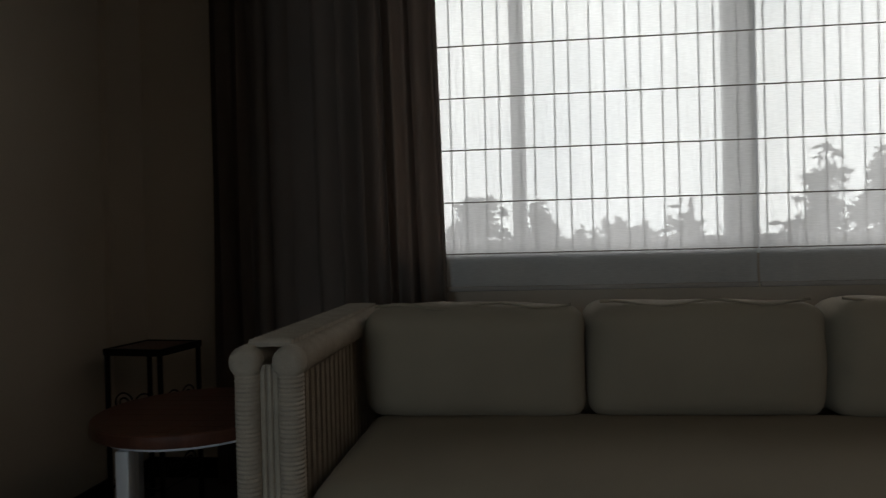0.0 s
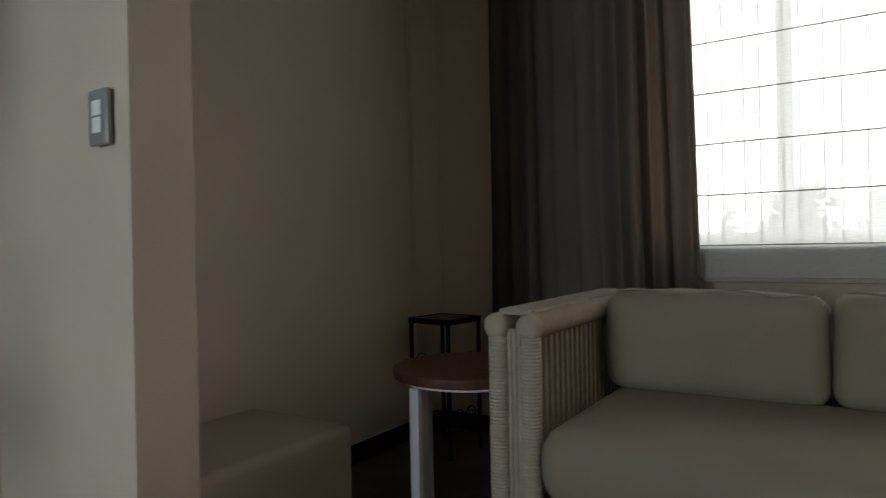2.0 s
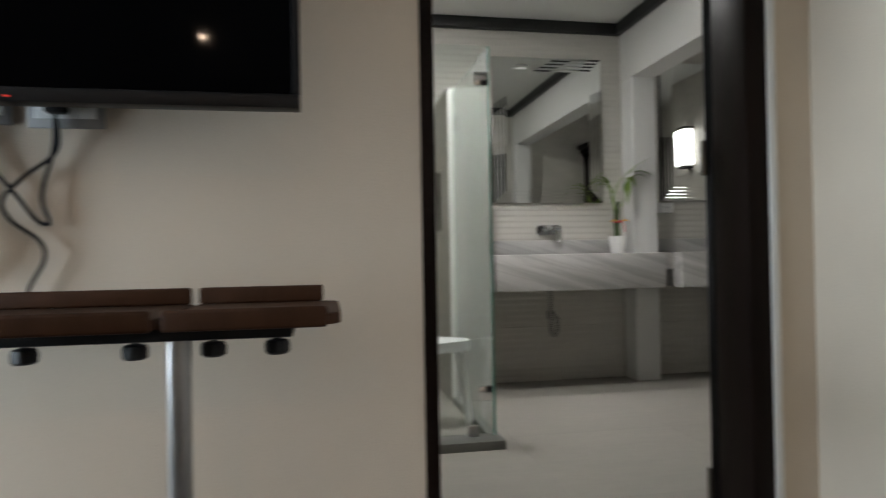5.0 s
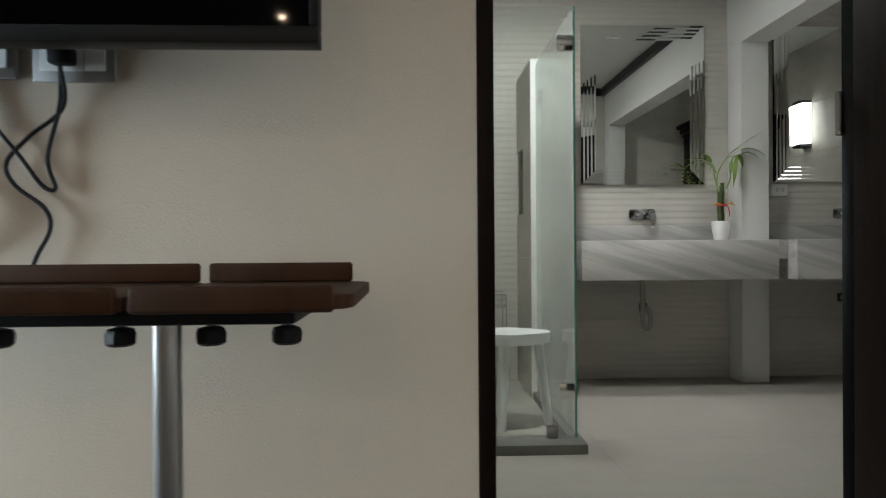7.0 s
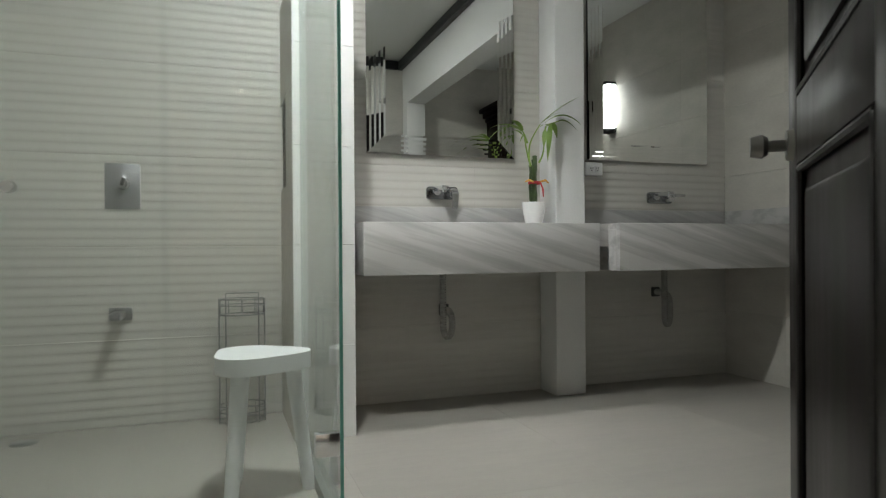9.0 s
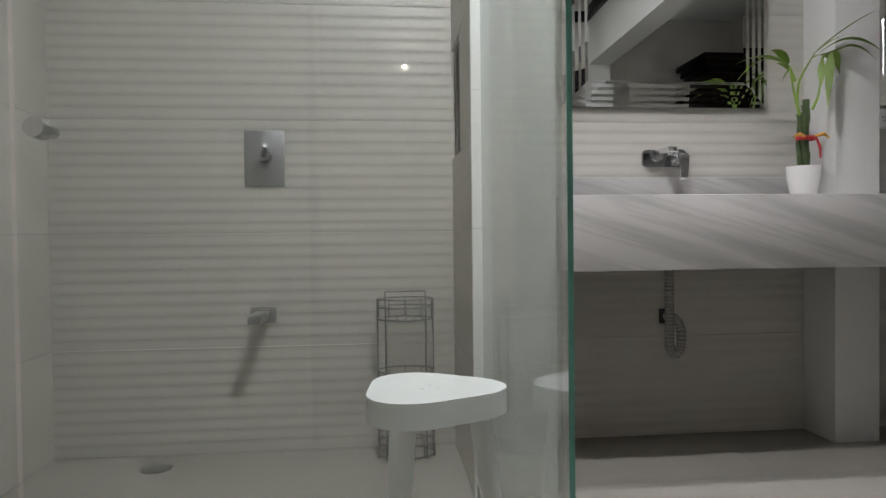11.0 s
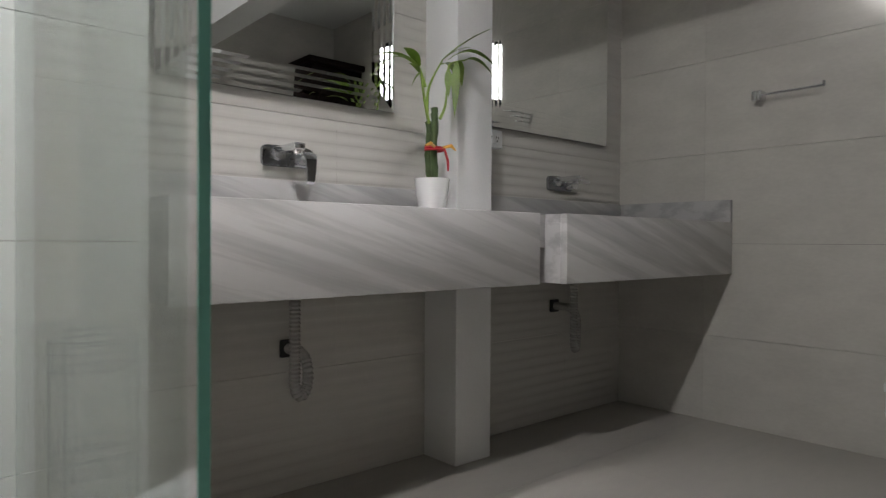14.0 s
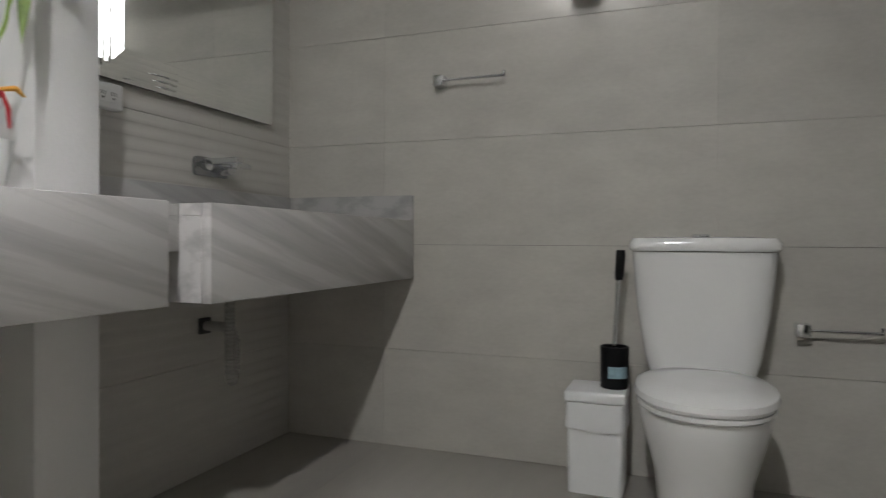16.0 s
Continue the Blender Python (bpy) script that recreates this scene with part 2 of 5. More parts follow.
FOLIAGE = mat("far_foliage", (0.12, 0.14, 0.10), 0.8, vary=0.5, scale=0.5, fine=3, bump=0)
BARK = mat("bark", (0.10, 0.08, 0.06), 0.9, vary=0.3, bump=0.2)
WHITEMETAL = mat("white_metal", (0.70, 0.72, 0.75), 0.35, vary=0.04, bump=0.0)
PALETILE = mat("pale_tile", (0.74, 0.75, 0.73), 0.35, vary=0.04, scale=3, fine=30, bump=0.02)
REDLED = emitter("red_led", (1.0, 0.05, 0.03), 0.5)
CLOUD = emitter("cloud_backdrop", (0.86, 0.93, 1.0), 20.0)
cn, cl = CLOUD.node_tree.nodes, CLOUD.node_tree.links
cz, cm, cg = cn.new("ShaderNodeTexNoise"), cn.new("ShaderNodeValToRGB"), cn.new("ShaderNodeNewGeometry")
cz.inputs["Scale"].default_value, cz.inputs["Detail"].default_value = 0.035, 5
cm.color_ramp.elements[0].position, cm.color_ramp.elements[0].color = 0.35, (0.80, 0.82, 0.84, 1)
cm.color_ramp.elements[1].position, cm.color_ramp.elements[1].color = 0.65, (1.0, 1.0, 0.99, 1)
cl.new(cg.outputs["Position"], cz.inputs["Vector"])
cl.new(cz.outputs["Fac"], cm.inputs["Fac"])
cl.new(cm.outputs["Color"], cn["Principled BSDF"].inputs["Emission Color"])
cn["Principled BSDF"].inputs["Base Color"].default_value = (0, 0, 0, 1)
SCONCE = emitter("lit_diffuser", (0.97, 1.0, 0.98), 5)
WARMBULB = emitter("warm_bulb", (1.0, 0.62, 0.28), 5)
COOLBULB = emitter("cool_bulb", (0.97, 1.0, 0.97), 5)


# ---- mesh helpers ----
def box(bm, x0, y0, z0, x1, y1, z1, bev=0.0, seg=2, taper=None):
    r = bmesh.ops.create_cube(bm, size=1)
    vs = r["verts"]
    for v in vs:
        v.co = Vector(((x0 + x1) / 2 + v.co.x * (x1 - x0), (y0 + y1) / 2 + v.co.y * (y1 - y0), (z0 + z1) / 2 + v.co.z * (z1 - z0)))
    if bev:
        es = list({e for v in vs for e in v.link_edges})
        bmesh.ops.bevel(bm, geom=es, offset=bev, segments=seg, affect="EDGES", profile=0.5)
    return bm


def boxes(*rows, bev=0.0, seg=2):
    bm = bmesh.new()
    for r in rows:
        box(bm, *r, bev=bev, seg=seg)
    return bm


def tube(points, r, n=8, close=False, bm=None):
    """A round bar along points; r: one radius or one for each point."""
    bm = bm or bmesh.new()
    pts = [Vector(p) for p in points]
    rs = r if isinstance(r, (list, tuple)) else [r] * len(pts)
    rings, up = [], None
    for i, p in enumerate(pts):
        a = pts[i - 1] if (i or close) else p
        b = pts[(i + 1) % len(pts)] if (i + 1 < len(pts) or close) else p
        d = (b - a).normalized()
        if up is None:
            up = d.orthogonal().normalized()
        up = (up - d * up.dot(d)).normalized()
        side = d.cross(up)
        rings.append([bm.verts.new(p + rs[i] * (math.cos(2 * math.pi * k / n) * up + math.sin(2 * math.pi * k / n) * side)) for k in range(n)])
    m = len(rings)
    for i in range(m if close else m - 1):
        for k in range(n):
            bm.faces.new((rings[i][k], rings[i][(k + 1) % n], rings[(i + 1) % m][(k + 1) % n], rings[(i + 1) % m][k]))
    if not close:
        bm.faces.new(rings[0][::-1])
        bm.faces.new(rings[-1])
    return bm


def bez(pts, n=10):
    out = []
    P = [Vector(p) for p in pts]
    for i in range(len(P) - 1):
        p0, p1, p2, p3 = P[max(i - 1, 0)], P[i], P[i + 1], P[min(i + 2, len(P) - 1)]
        for k in range(n):
            t = k / n
            out.append(0.5 * ((2 * p1) + (p2 - p0) * t + (2 * p0 - 5 * p1 + 4 * p2 - p3) * t * t + (3 * p1 - p0 - 3 * p2 + p3) * t ** 3))
    return out + [P[-1]]


def rod(p0, p1, r, r1=None, n=14, bm=None):
    return tube([p0, p1], [r, r if r1 is None else r1], n, bm=bm)


def lathe(profile, cx, cy, n=28, bm=None, sx=1.0, sy=1.0):
    """A turned body: profile rows (radius, z)."""
    bm = bm or bmesh.new()
    rings = [[bm.verts.new((cx + sx * r * math.cos(2 * math.pi * k / n), cy + sy * r * math.sin(2 * math.pi * k / n), z)) for k in range(n)] for r, z in profile]
    for a, b in zip(rings, rings[1:]):
        for k in range(n):
            bm.faces.new((a[k], a[(k + 1) % n], b[(k + 1) % n], b[k]))
    bm.faces.new(rings[0][::-1])
    bm.faces.new(rings[-1])
    return bm


def prism(outline, z0, z1, bev=0.0, seg=3):
    """An upright slab with that outline of (x, y)."""
    bm = bmesh.new()
    lo = [bm.verts.new((x, y, z0)) for x, y in outline]
    hi = [bm.verts.new((x, y, z1)) for x, y in outline]
    k = len(lo)
    bm.faces.new(lo[::-1])
    top = bm.faces.new(hi)
    for i in range(k):
        bm.faces.new((lo[i], lo[(i + 1) % k], hi[(i + 1) % k], hi[i]))
    if bev:
        bmesh.ops.bevel(bm, geom=list(top.edges), offset=bev, segments=seg, affect="EDGES", profile=0.5)
    return bm


def rounded_plate(x0, x1, y0, y1, z0, z1, rad):
    """A wall plate facing +x with rounded corners and a soft front edge."""
    bm = prism([(a + rad * math.cos(radians(t)), b + rad * math.sin(radians(t))) for a, b, t0 in ((y1 - rad, z1 - rad, 0), (y0 + rad, z1 - rad, 90), (y0 + rad, z0 + rad, 180), (y1 - rad, z0 + rad, 270))
                for t in range(t0, t0 + 91, 15)], x0, x1, 0.003, 2)
    for v in bm.verts:
        v.co = Vector((v.co.z, v.co.x, v.co.y))
    return bm


def shade(me, angle=38):
    for p in me.polygons:
        p.use_smooth = True
    me.set_sharp_from_angle(angle=radians(angle))


def mesh_of(name, bm, material, smooth=True):
    bmesh.ops.recalc_face_normals(bm, faces=bm.faces)
    me = bpy.data.meshes.new(name)
    bm.to_mesh(me)
    bm.free()
    me.materials.append(material)
    if smooth:
        shade(me)
    return me


def thing(name, at, label, category, group="", turn=0.0):
    ob = new(name)
    ob.empty_display_size = 0.1
    ob.matrix_world = pose(*at, 0, 0, turn)
    return tagged(ob, label, category, group)


def part(name, bm, material, parent, label="", local=False):
    """One mesh under a thing or part; given in world places unless local."""
    me = mesh_of(name, bm, material)
    ob = new(name, me)
    root = parent
    while root.parent:
        root = root.parent
    if not local:
        me.transform(root.matrix_basis.inverted())
    ob.parent = parent
    return tagged(ob, label)


def solo(name, bm, material, label="", category="", kind="", group=""):
    ob = new(name, mesh_of(name, bm, material))
    return tagged(ob, label, category, group, kind)


def setting(name, bm, material, label):
    return solo(name, bm, material, label, kind="structure")


# ---- structure: bedroom ----
H, HB = 2.65, 2.73          # ceilings of bedroom and bathroom
E, S, N = 4.0, -3.9, 2.76   # bedroom: east, south and window wall faces
W = -1.66                   # wall with television and door
W2 = -1.61                  # the same wall beyond the switch
setting("floor_bedroom", boxes((-1.811, S - 0.15, -0.15, E + 0.15, N + 0.2, 0.0)), CARPET, "dark mottled brown carpet floor")
setting("ceiling_bedroom", boxes((W - 0.05, S - 0.15, H, E + 0.15, N + 0.2, H + 0.1)), CEILING, "plain white painted ceiling")
setting("wall_west", boxes((-1.80, S - 0.15, 0, W, -0.442, H), (-1.80, 0.483, 0, W, 0.66, H), (-1.80, 0.66, 0, W2, N + 0.2, H), (-1.80, -0.442, 2.16, W, 0.483, H)), WALLPAPER,
        "beige wallpapered wall with the bathroom doorway")
setting("wall_return", prism([(W, 0.617), (-0.94, 0.561), (-0.94, 0.712), (W2, 0.765), (W2, 0.66), (W, 0.66)], 0, H), WALLPAPER, "short beige wall end that carries the light switch")
setting("wall_pilaster", boxes((W2, 2.51, 0, W2 + 0.03, N, H)), WALLPAPER, "shallow beige wallpapered pilaster beside the curtain")
WX0, WX1, WZ0, WZ1 = -0.45, 3.3, 0.965, 2.25
setting("wall_north", boxes((W2, N, 0, WX0, N + 0.2, H), (WX1, N, 0, E + 0.15, N + 0.2, H), (WX0, N, 0, WX1, N + 0.2, WZ0), (WX0, N, WZ1, WX1, N + 0.2, H)), WALLPAPER,
        "beige wallpapered window wall")
setting("wall_east", boxes((E, S, 0, E + 0.15, N, H)), WALLPAPER, "plain beige wallpapered wall")
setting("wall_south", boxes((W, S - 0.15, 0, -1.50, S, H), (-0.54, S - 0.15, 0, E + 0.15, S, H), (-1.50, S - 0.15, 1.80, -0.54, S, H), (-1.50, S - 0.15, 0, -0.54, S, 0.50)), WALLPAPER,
        "unseen beige wallpapered wall with an added window opening")
setting("baseboard", boxes((W2, 0.77, 0.0, W2 + 0.015, 2.509, 0.088), (W2 + 0.03, 2.495, 0, W2 + 0.045, N, 0.088), (W2 + 0.045, N - 0.015, 0, E, N, 0.088),
                           (W, S, 0, W + 0.015, -0.446, 0.088), bev=0.003), ESPRESSO, "dark brown wooden skirting board")

# ---- structure: bathroom ----
BX, BS, BN, BE = -4.80, -1.40, 2.98, -1.80
setting("ceiling_bathroom", boxes((BX - 0.15, BS - 0.15, HB, BE, BN + 0.15, HB + 0.1)), CEILING, "plain white painted bathroom ceiling")
setting("wall_bath_east", boxes((BE, BS - 0.15, H, W - 0.05, BN + 0.15, HB + 0.1), (BE, N + 0.2, 0, W, BN + 0.15, H)), PAINT, "pale painted wall above the doorway")
setting("beam", boxes((BX, 1.612, 2.283, BE, 1.80, HB)), PAINT, "white painted ceiling beam")
setting("pillar", boxes((BX, 1.612, 0, -4.61, 1.80, 2.283), bev=0.004), PAINT, "white painted square pillar under the beam")
setting("pillar_east", boxes((BE - 0.17, 1.612, 0, BE, 1.80, 2.283), bev=0.004), PAINT, "white painted square pillar under the beam")
setting("crown_molding", boxes((BX, BS, 2.644, BX + 0.05, 1.612, HB), (BX + 0.05, 1.562, 2.644, BE, 1.612, HB), (BE - 0.05, BS, 2.644, BE, 1.562, HB), (BX + 0.05, BS, 2.644, BE - 0.05, BS + 0.05, HB), bev=0.008),
        BLACKTRIM, "black painted crown moulding under the ceiling")

# doorway lining
setting("door_frame", boxes((-1.805, -0.442, 0, -1.655, -0.408, 2.16), (-1.805, 0.42, 0, -1.655, 0.483, 2.16), (-1.805, -0.408, 2.11, -1.655, 0.42, 2.16), bev=0.004), ESPRESSO,
        "dark espresso wooden door frame")


setting("door_trim", boxes((-1.662, 0.4835, 0, -1.652, 0.508, 2.16), bev=0.002), PAINT, "narrow white strip beside the door frame")

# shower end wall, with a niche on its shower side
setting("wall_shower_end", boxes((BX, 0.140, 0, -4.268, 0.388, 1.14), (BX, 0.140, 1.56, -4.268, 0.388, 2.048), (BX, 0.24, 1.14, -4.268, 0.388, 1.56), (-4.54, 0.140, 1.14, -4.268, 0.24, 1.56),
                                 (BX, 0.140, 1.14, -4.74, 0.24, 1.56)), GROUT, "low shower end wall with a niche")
setting("wall_bath_west", boxes((BX - 0.15, BS - 0.15, 0, BX - 0.014, BN + 0.15, HB)), GROUT, "bathroom wall of pale wavy tiles")
setting("wall_bath_north", boxes((BX - 0.014, BN + 0.012, 0, BE, BN + 0.15, HB)), GROUT, "bathroom wall of large plain grey tiles")
setting("wall_bath_south", boxes((BX - 0.014, BS - 0.15, 0, BE, BS - 0.012, HB)), GROUT, "shower wall of large plain grey tiles")
setting("wall_bath_lining", boxes((BE - 0.012, BS, 0, BE, -0.446, HB), (BE - 0.012, 0.487, 0, BE, 1.612, HB), (BE - 0.012, 1.80, 0, BE, BN, HB), (BE - 0.012, -0.446, 2.165, BE, 0.487, HB)), FLATTILE,
        "bathroom side of the door wall in plain grey tile")
setting("floor_bathroom", boxes((BX - 0.15, BS - 0.15, -0.15, BE - 0.011, BN + 0.15, -0.008)), LIGHTGROUT, "bathroom floor of large pale tiles")
setting("threshold", boxes((-1.811, -0.408, -0.02, -1.655, 0.42, 0.004), bev=0.002), STONE, "stone door threshold")


# ---- bathroom: vanity ----
def counter(y0, y1, xf, back_to_end, notch):
    t = thing("vanity_counter", (BX + 0.3, (y0 + y1) / 2, 0.715), "streaked grey and white marble vanity counter hung on the wall", "counter", "vanity counters")
    z0, z1 = 0.715, 0.957
    # top with a sunk basin
    bx0, bx1, by0, by1 = BX + 0.14, xf - 0.10, y0 + 0.25, y1 - 0.30
    xt = xf - 0.0282
    xb = BX + (0.19 if notch else 0.0)
    if notch:
        top = boxes((BX, y0, z1 - 0.03, bx0, 1.612, z1), (-4.61, 1.612, z1 - 0.03, xt, y1, z1), (bx0, y0, z1 - 0.03, bx1, by0, z1), (bx0, by1, z1 - 0.03, -4.61, 1.612, z1), (-4.61, by1, z1 - 0.03, bx1, 1.612, z1),
                    (bx1, y0, z1 - 0.03, xt, 1.612, z1))
    else:
        top = boxes((BX, y0, z1 - 0.03, bx0, y1, z1), (bx1, y0, z1 - 0.03, xt, y1, z1), (bx0, y0, z1 - 0.03, bx1, by0, z1), (bx0, by1, z1 - 0.03, bx1, y1, z1))
    part("top", top, STONE, t)
    part("front_panel", box(bmesh.new(), xf - 0.028, y0, z0, xf, y1, z1 + 0.0005, 0.0022, 2), STONE, t)
    part("side_panel", box(bmesh.new(), BX, y0, z0, xf - 0.0282, y0 + 0.028, z1 - 0.0302, 0.0015, 1), STONE, t)
    part("side_panel", box(bmesh.new(), xb, y1 - 0.028, z0, xf - 0.0282, y1, z1 - 0.0302, 0.0015, 1), STONE, t)
    basin = boxes((bx0, by0, z1 - 0.16, bx1, by1, z1 - 0.14), (bx0 - 0.02, by0 - 0.02, z1 - 0.16, bx0, by1 + 0.02, z1 - 0.0302), (bx1, by0 - 0.02, z1 - 0.16, bx1 + 0.02, by1 + 0.02, z1 - 0.0302),
                  (bx0, by0 - 0.02, z1 - 0.16, bx1, by0, z1 - 0.0302), (bx0, by1, z1 - 0.16, bx1, by1 + 0.02, z1 - 0.0302))
    part("basin", basin, STONE, t)
    return t


counter(0.433, 1.652, -4.233, False, True)
counter(1.736, 2.975, -4.185, True, False)
link = thing("counter_link", (-4.45, 1.694, 0.83), "marble bridge piece between the two vanity counters", "counter")
part("top", boxes((-4.61, 1.6535, 0.927, -4.28, 1.7345, 0.955)), STONE, link)
part("front_panel", boxes((-4.31, 1.6535, 0.84, -4.282, 1.7345, 0.9265)), STONE, link)
solo("backsplash", boxes((BX + 0.001, 0.40, 0.9575, BX + 0.022, 1.612, 1.062), bev=0.001), SHADEDSTONE, "low streaked marble backsplash behind the vanity counter", "backsplash", group="backsplashes")
solo("backsplash", boxes((BX + 0.001, 1.80, 0.9575, BX + 0.022, 2.958, 1.062), bev=0.001), SHADEDSTONE, "low streaked marble backsplash behind the vanity counter", "backsplash", group="backsplashes")
solo("backsplash", boxes((BX + 0.001, 2.959, 0.9575, -4.187, 2.979, 1.062), bev=0.001), SHADEDSTONE, "low streaked marble side splash on the tiled wall", "backsplash", group="backsplashes")


def mirror(y0, y1, z0, z1, label, left=True, right=True):
    """A mirror sheet with a border of stepped bevels."""
    t = thing("wall_mirror", (BX + 0.02, (y0 + y1) / 2, z0), label, "mirror", "vanity mirrors")
    bm = bmesh.new()
    steps, w, xf = 4, 0.026, BX + 0.034
    insets = [0.0]
    depth = [xf - 0.010]
    for k in range(steps):
        insets += [w * k + w * 0.55, w * (k + 1)]
        depth += [xf - 0.010 + 0.0009 * (k + 1) + 0.0006, xf - 0.010 + 0.0009 * (k + 1)]
    prev = None
    for i, x in zip(insets, depth):
        a, b = (i if left else 0.0004 * insets.index(i)), (i if right else 0.0004 * insets.index(i))
        ring = [bm.verts.new((x, y0 + a, z0 + i)), bm.verts.new((x, y1 - b, z0 + i)), bm.verts.new((x, y1 - b, z1 - i)), bm.verts.new((x, y0 + a, z1 - i))]
        if prev:
            for k in range(4):
                bm.faces.new((prev[k], prev[(k + 1) % 4], ring[(k + 1) % 4], ring[k]))
        prev = ring
    bm.faces.new(prev)
    ob = part("sheet", bm, MIRROR, t)
    for p in ob.data.polygons:
        p.use_smooth = False
    part("backing", boxes((BX + 0.002, y0 + 0.004, z0 + 0.004, xf - 0.0102, y1 - 0.004, z1 - 0.004)), BLACKPLASTIC, t)
    return t


mirror(0.572, 1.436, 1.347, 2.445, "tall frameless silver mirror above the first vanity counter")
t2 = thing("wall_mirror", (BX + 0.02, 2.37, 1.362), "tall frameless silver mirror beside the white pillar", "mirror", "vanity mirrors")
bm = bmesh.new()
STEPS = [(0.0, 0.0)] + [(0.026 * k + o, 0.0009 * k + d) for k in range(4) for o, d in ((0.0073, 0.00070), (0.0146, 0.00126), (0.022, 0.00168), (0.026, 0.0009))]
LAST = len(STEPS)
ys_, zs_ = [1.930 + a for a, _ in STEPS] + [2.814], [1.362 + a for a, _ in STEPS] + [2.445]
deep = [d for _, d in STEPS] + [STEPS[-1][1]]
net = [[bm.verts.new((BX + 0.024 + deep[min(a, b)], y, z)) for b, z in enumerate(zs_)] for a, y in enumerate(ys_)]
for a in range(LAST):
    for b in range(LAST):
        q = (net[a][b], net[a + 1][b], net[a + 1][b + 1], net[a][b + 1])
        if a == b and a < LAST - 1:
            bm.faces.new((q[0], q[1], q[2]))
            bm.faces.new((q[0], q[2], q[3]))
        else:
            bm.faces.new(q)
sheet2 = part("sheet", bm, MIRROR, t2)
for p in sheet2.data.polygons:
    p.use_smooth = False
part("backing", boxes((BX + 0.002, 1.934, 1.366, BX + 0.0235, 2.810, 2.441)), BLACKPLASTIC, t2)


# ---- shower ----
GX, GY = -3.321, 0.165
solo("shower_curb", boxes((-3.375, -1.395, -0.004, -3.222, 0.195, 0.045), (-4.252, 0.135, -0.004, -3.3752, 0.195, 0.045), bev=0.004), CURB, "low grey stone kerb under the shower glass", "shower curb")


def pane(t, name, x0, y0, z0, x1, y1, z1, material=None):
    g = part(name, box(bmesh.new(), x0, y0, z0, x1, y1, z1, 0.0008, 1), material or GLASS, t)
    g.visible_shadow = False
    return g


door = thing("shower_door", (GX - 0.02, 0.11, 0.045), "clear frameless glass shower door with chrome hinges and knob", "shower door")
pane(door, "glass_pane", GX - 0.012, -0.725, 0.055, GX - 0.002, 0.152, 2.03)
for z in (0.262, 1.86):
    part("hinge", boxes((GX - 0.022, 0.085, z - 0.035, GX + 0.010, 0.158, z + 0.035), bev=0.003), CHROME, door, "square chrome glass hinge")
bm = rod((GX - 0.002, -0.669, 1.0), (GX + 0.028, -0.669, 1.0), 0.011, n=16)
rod((GX + 0.028, -0.669, 1.0), (GX + 0.055, -0.669, 1.0), 0.017, 0.015, 18, bm)
part("knob", bm, CHROME, door, "small chrome knob")
side = thing("shower_side_panel", (-3.75, GY, 0.045), "clear fixed glass panel between shower and vanity", "glass panel")
pane(side, "glass_pane", -4.256, GY - 0.005, 0.046, GX - 0.003, GY + 0.005, 2.03, HAZYGLASS)
part("edge", boxes((GX - 0.0028, GY - 0.005, 0.046, GX - 0.001, GY + 0.005, 2.03)), GLASS_EDGE, side, "green polished glass edge")
part("wall_clamp", boxes((-4.2555, 0.1705, 1.778, -4.236, 0.198, 1.868), bev=0.004), CHROME, side, "slim chrome wall clamp")
fixed = thing("shower_front_panel", (GX, -1.05, 0.045), "clear fixed glass panel at the shower front", "glass panel")
pane(fixed, "glass_pane", GX - 0.012, -1.393, 0.046, GX - 0.002, -0.737, 2.03)
for z in (0.075, 1.95):
    part("wall_clamp", boxes((GX - 0.022, -1.3995, z - 0.025, GX + 0.008, -1.36, z + 0.025), bev=0.003), CHROME, fixed, "square chrome wall clamp")
for y in (0.055, -0.445):
    c = thing("glass_clamp", (GX, y, 0.045), "small dark chrome clamp on the shower kerb", "clamp", "glass clamps")
    part("body", boxes((GX - 0.024, y - 0.026, 0.0452, GX + 0.010, y + 0.026, 0.10), bev=0.006), STEEL, c)

# ---- bathroom door leaf, swung open into the room ----
leaf = thing("bathroom_door", (-1.825, 0.432, 0.012), "dark espresso panelled wooden door standing open", "door", turn=139.0)
DW, DH, DT = 0.815, 2.09, 0.040
part("stile", boxes((0.0, -DT / 2, 0, 0.115, DT / 2, DH), bev=0.002), DOORWOOD, leaf, local=True)
part("stile", boxes((DW - 0.115, -DT / 2, 0, DW, DT / 2, DH), bev=0.002), DOORWOOD, leaf, local=True)
RAILS = ((0.0, 0.20), (0.985, 1.115), (DH - 0.13, DH))
for a, b in RAILS:
    part("rail", boxes((0.1152, -DT / 2, a, DW - 0.1152, DT / 2, b), bev=0.002), DOORWOOD, leaf, local=True)
for (_, a), (b, _) in zip(RAILS, RAILS[1:]):
    bm = bmesh.new()
    box(bm, 0.1154, -0.006, a + 0.0002, DW - 0.1154, 0.006, b - 0.0002)
    box(bm, 0.165, -0.015, a + 0.05, DW - 0.165, 0.015, b - 0.05, 0.009, 2)
    pn = part("panel", bm, DOORWOOD, leaf, "raised wooden panel", local=True)
    bm = bmesh.new()
    for sy in (-1, 1):
        yy = sy * 0.015
        for q in (((0.124, a + 0.009), (DW - 0.124, a + 0.009)), ((0.124, b - 0.009), (DW - 0.124, b - 0.009)), ((0.124, a + 0.009), (0.124, b - 0.009)), ((DW - 0.124, a + 0.009), (DW - 0.124, b - 0.009))):
            rod((q[0][0], yy, q[0][1]), (q[1][0], yy, q[1][1]), 0.008, n=8, bm=bm)
    part("bead", bm, DOORWOOD, pn, local=True)
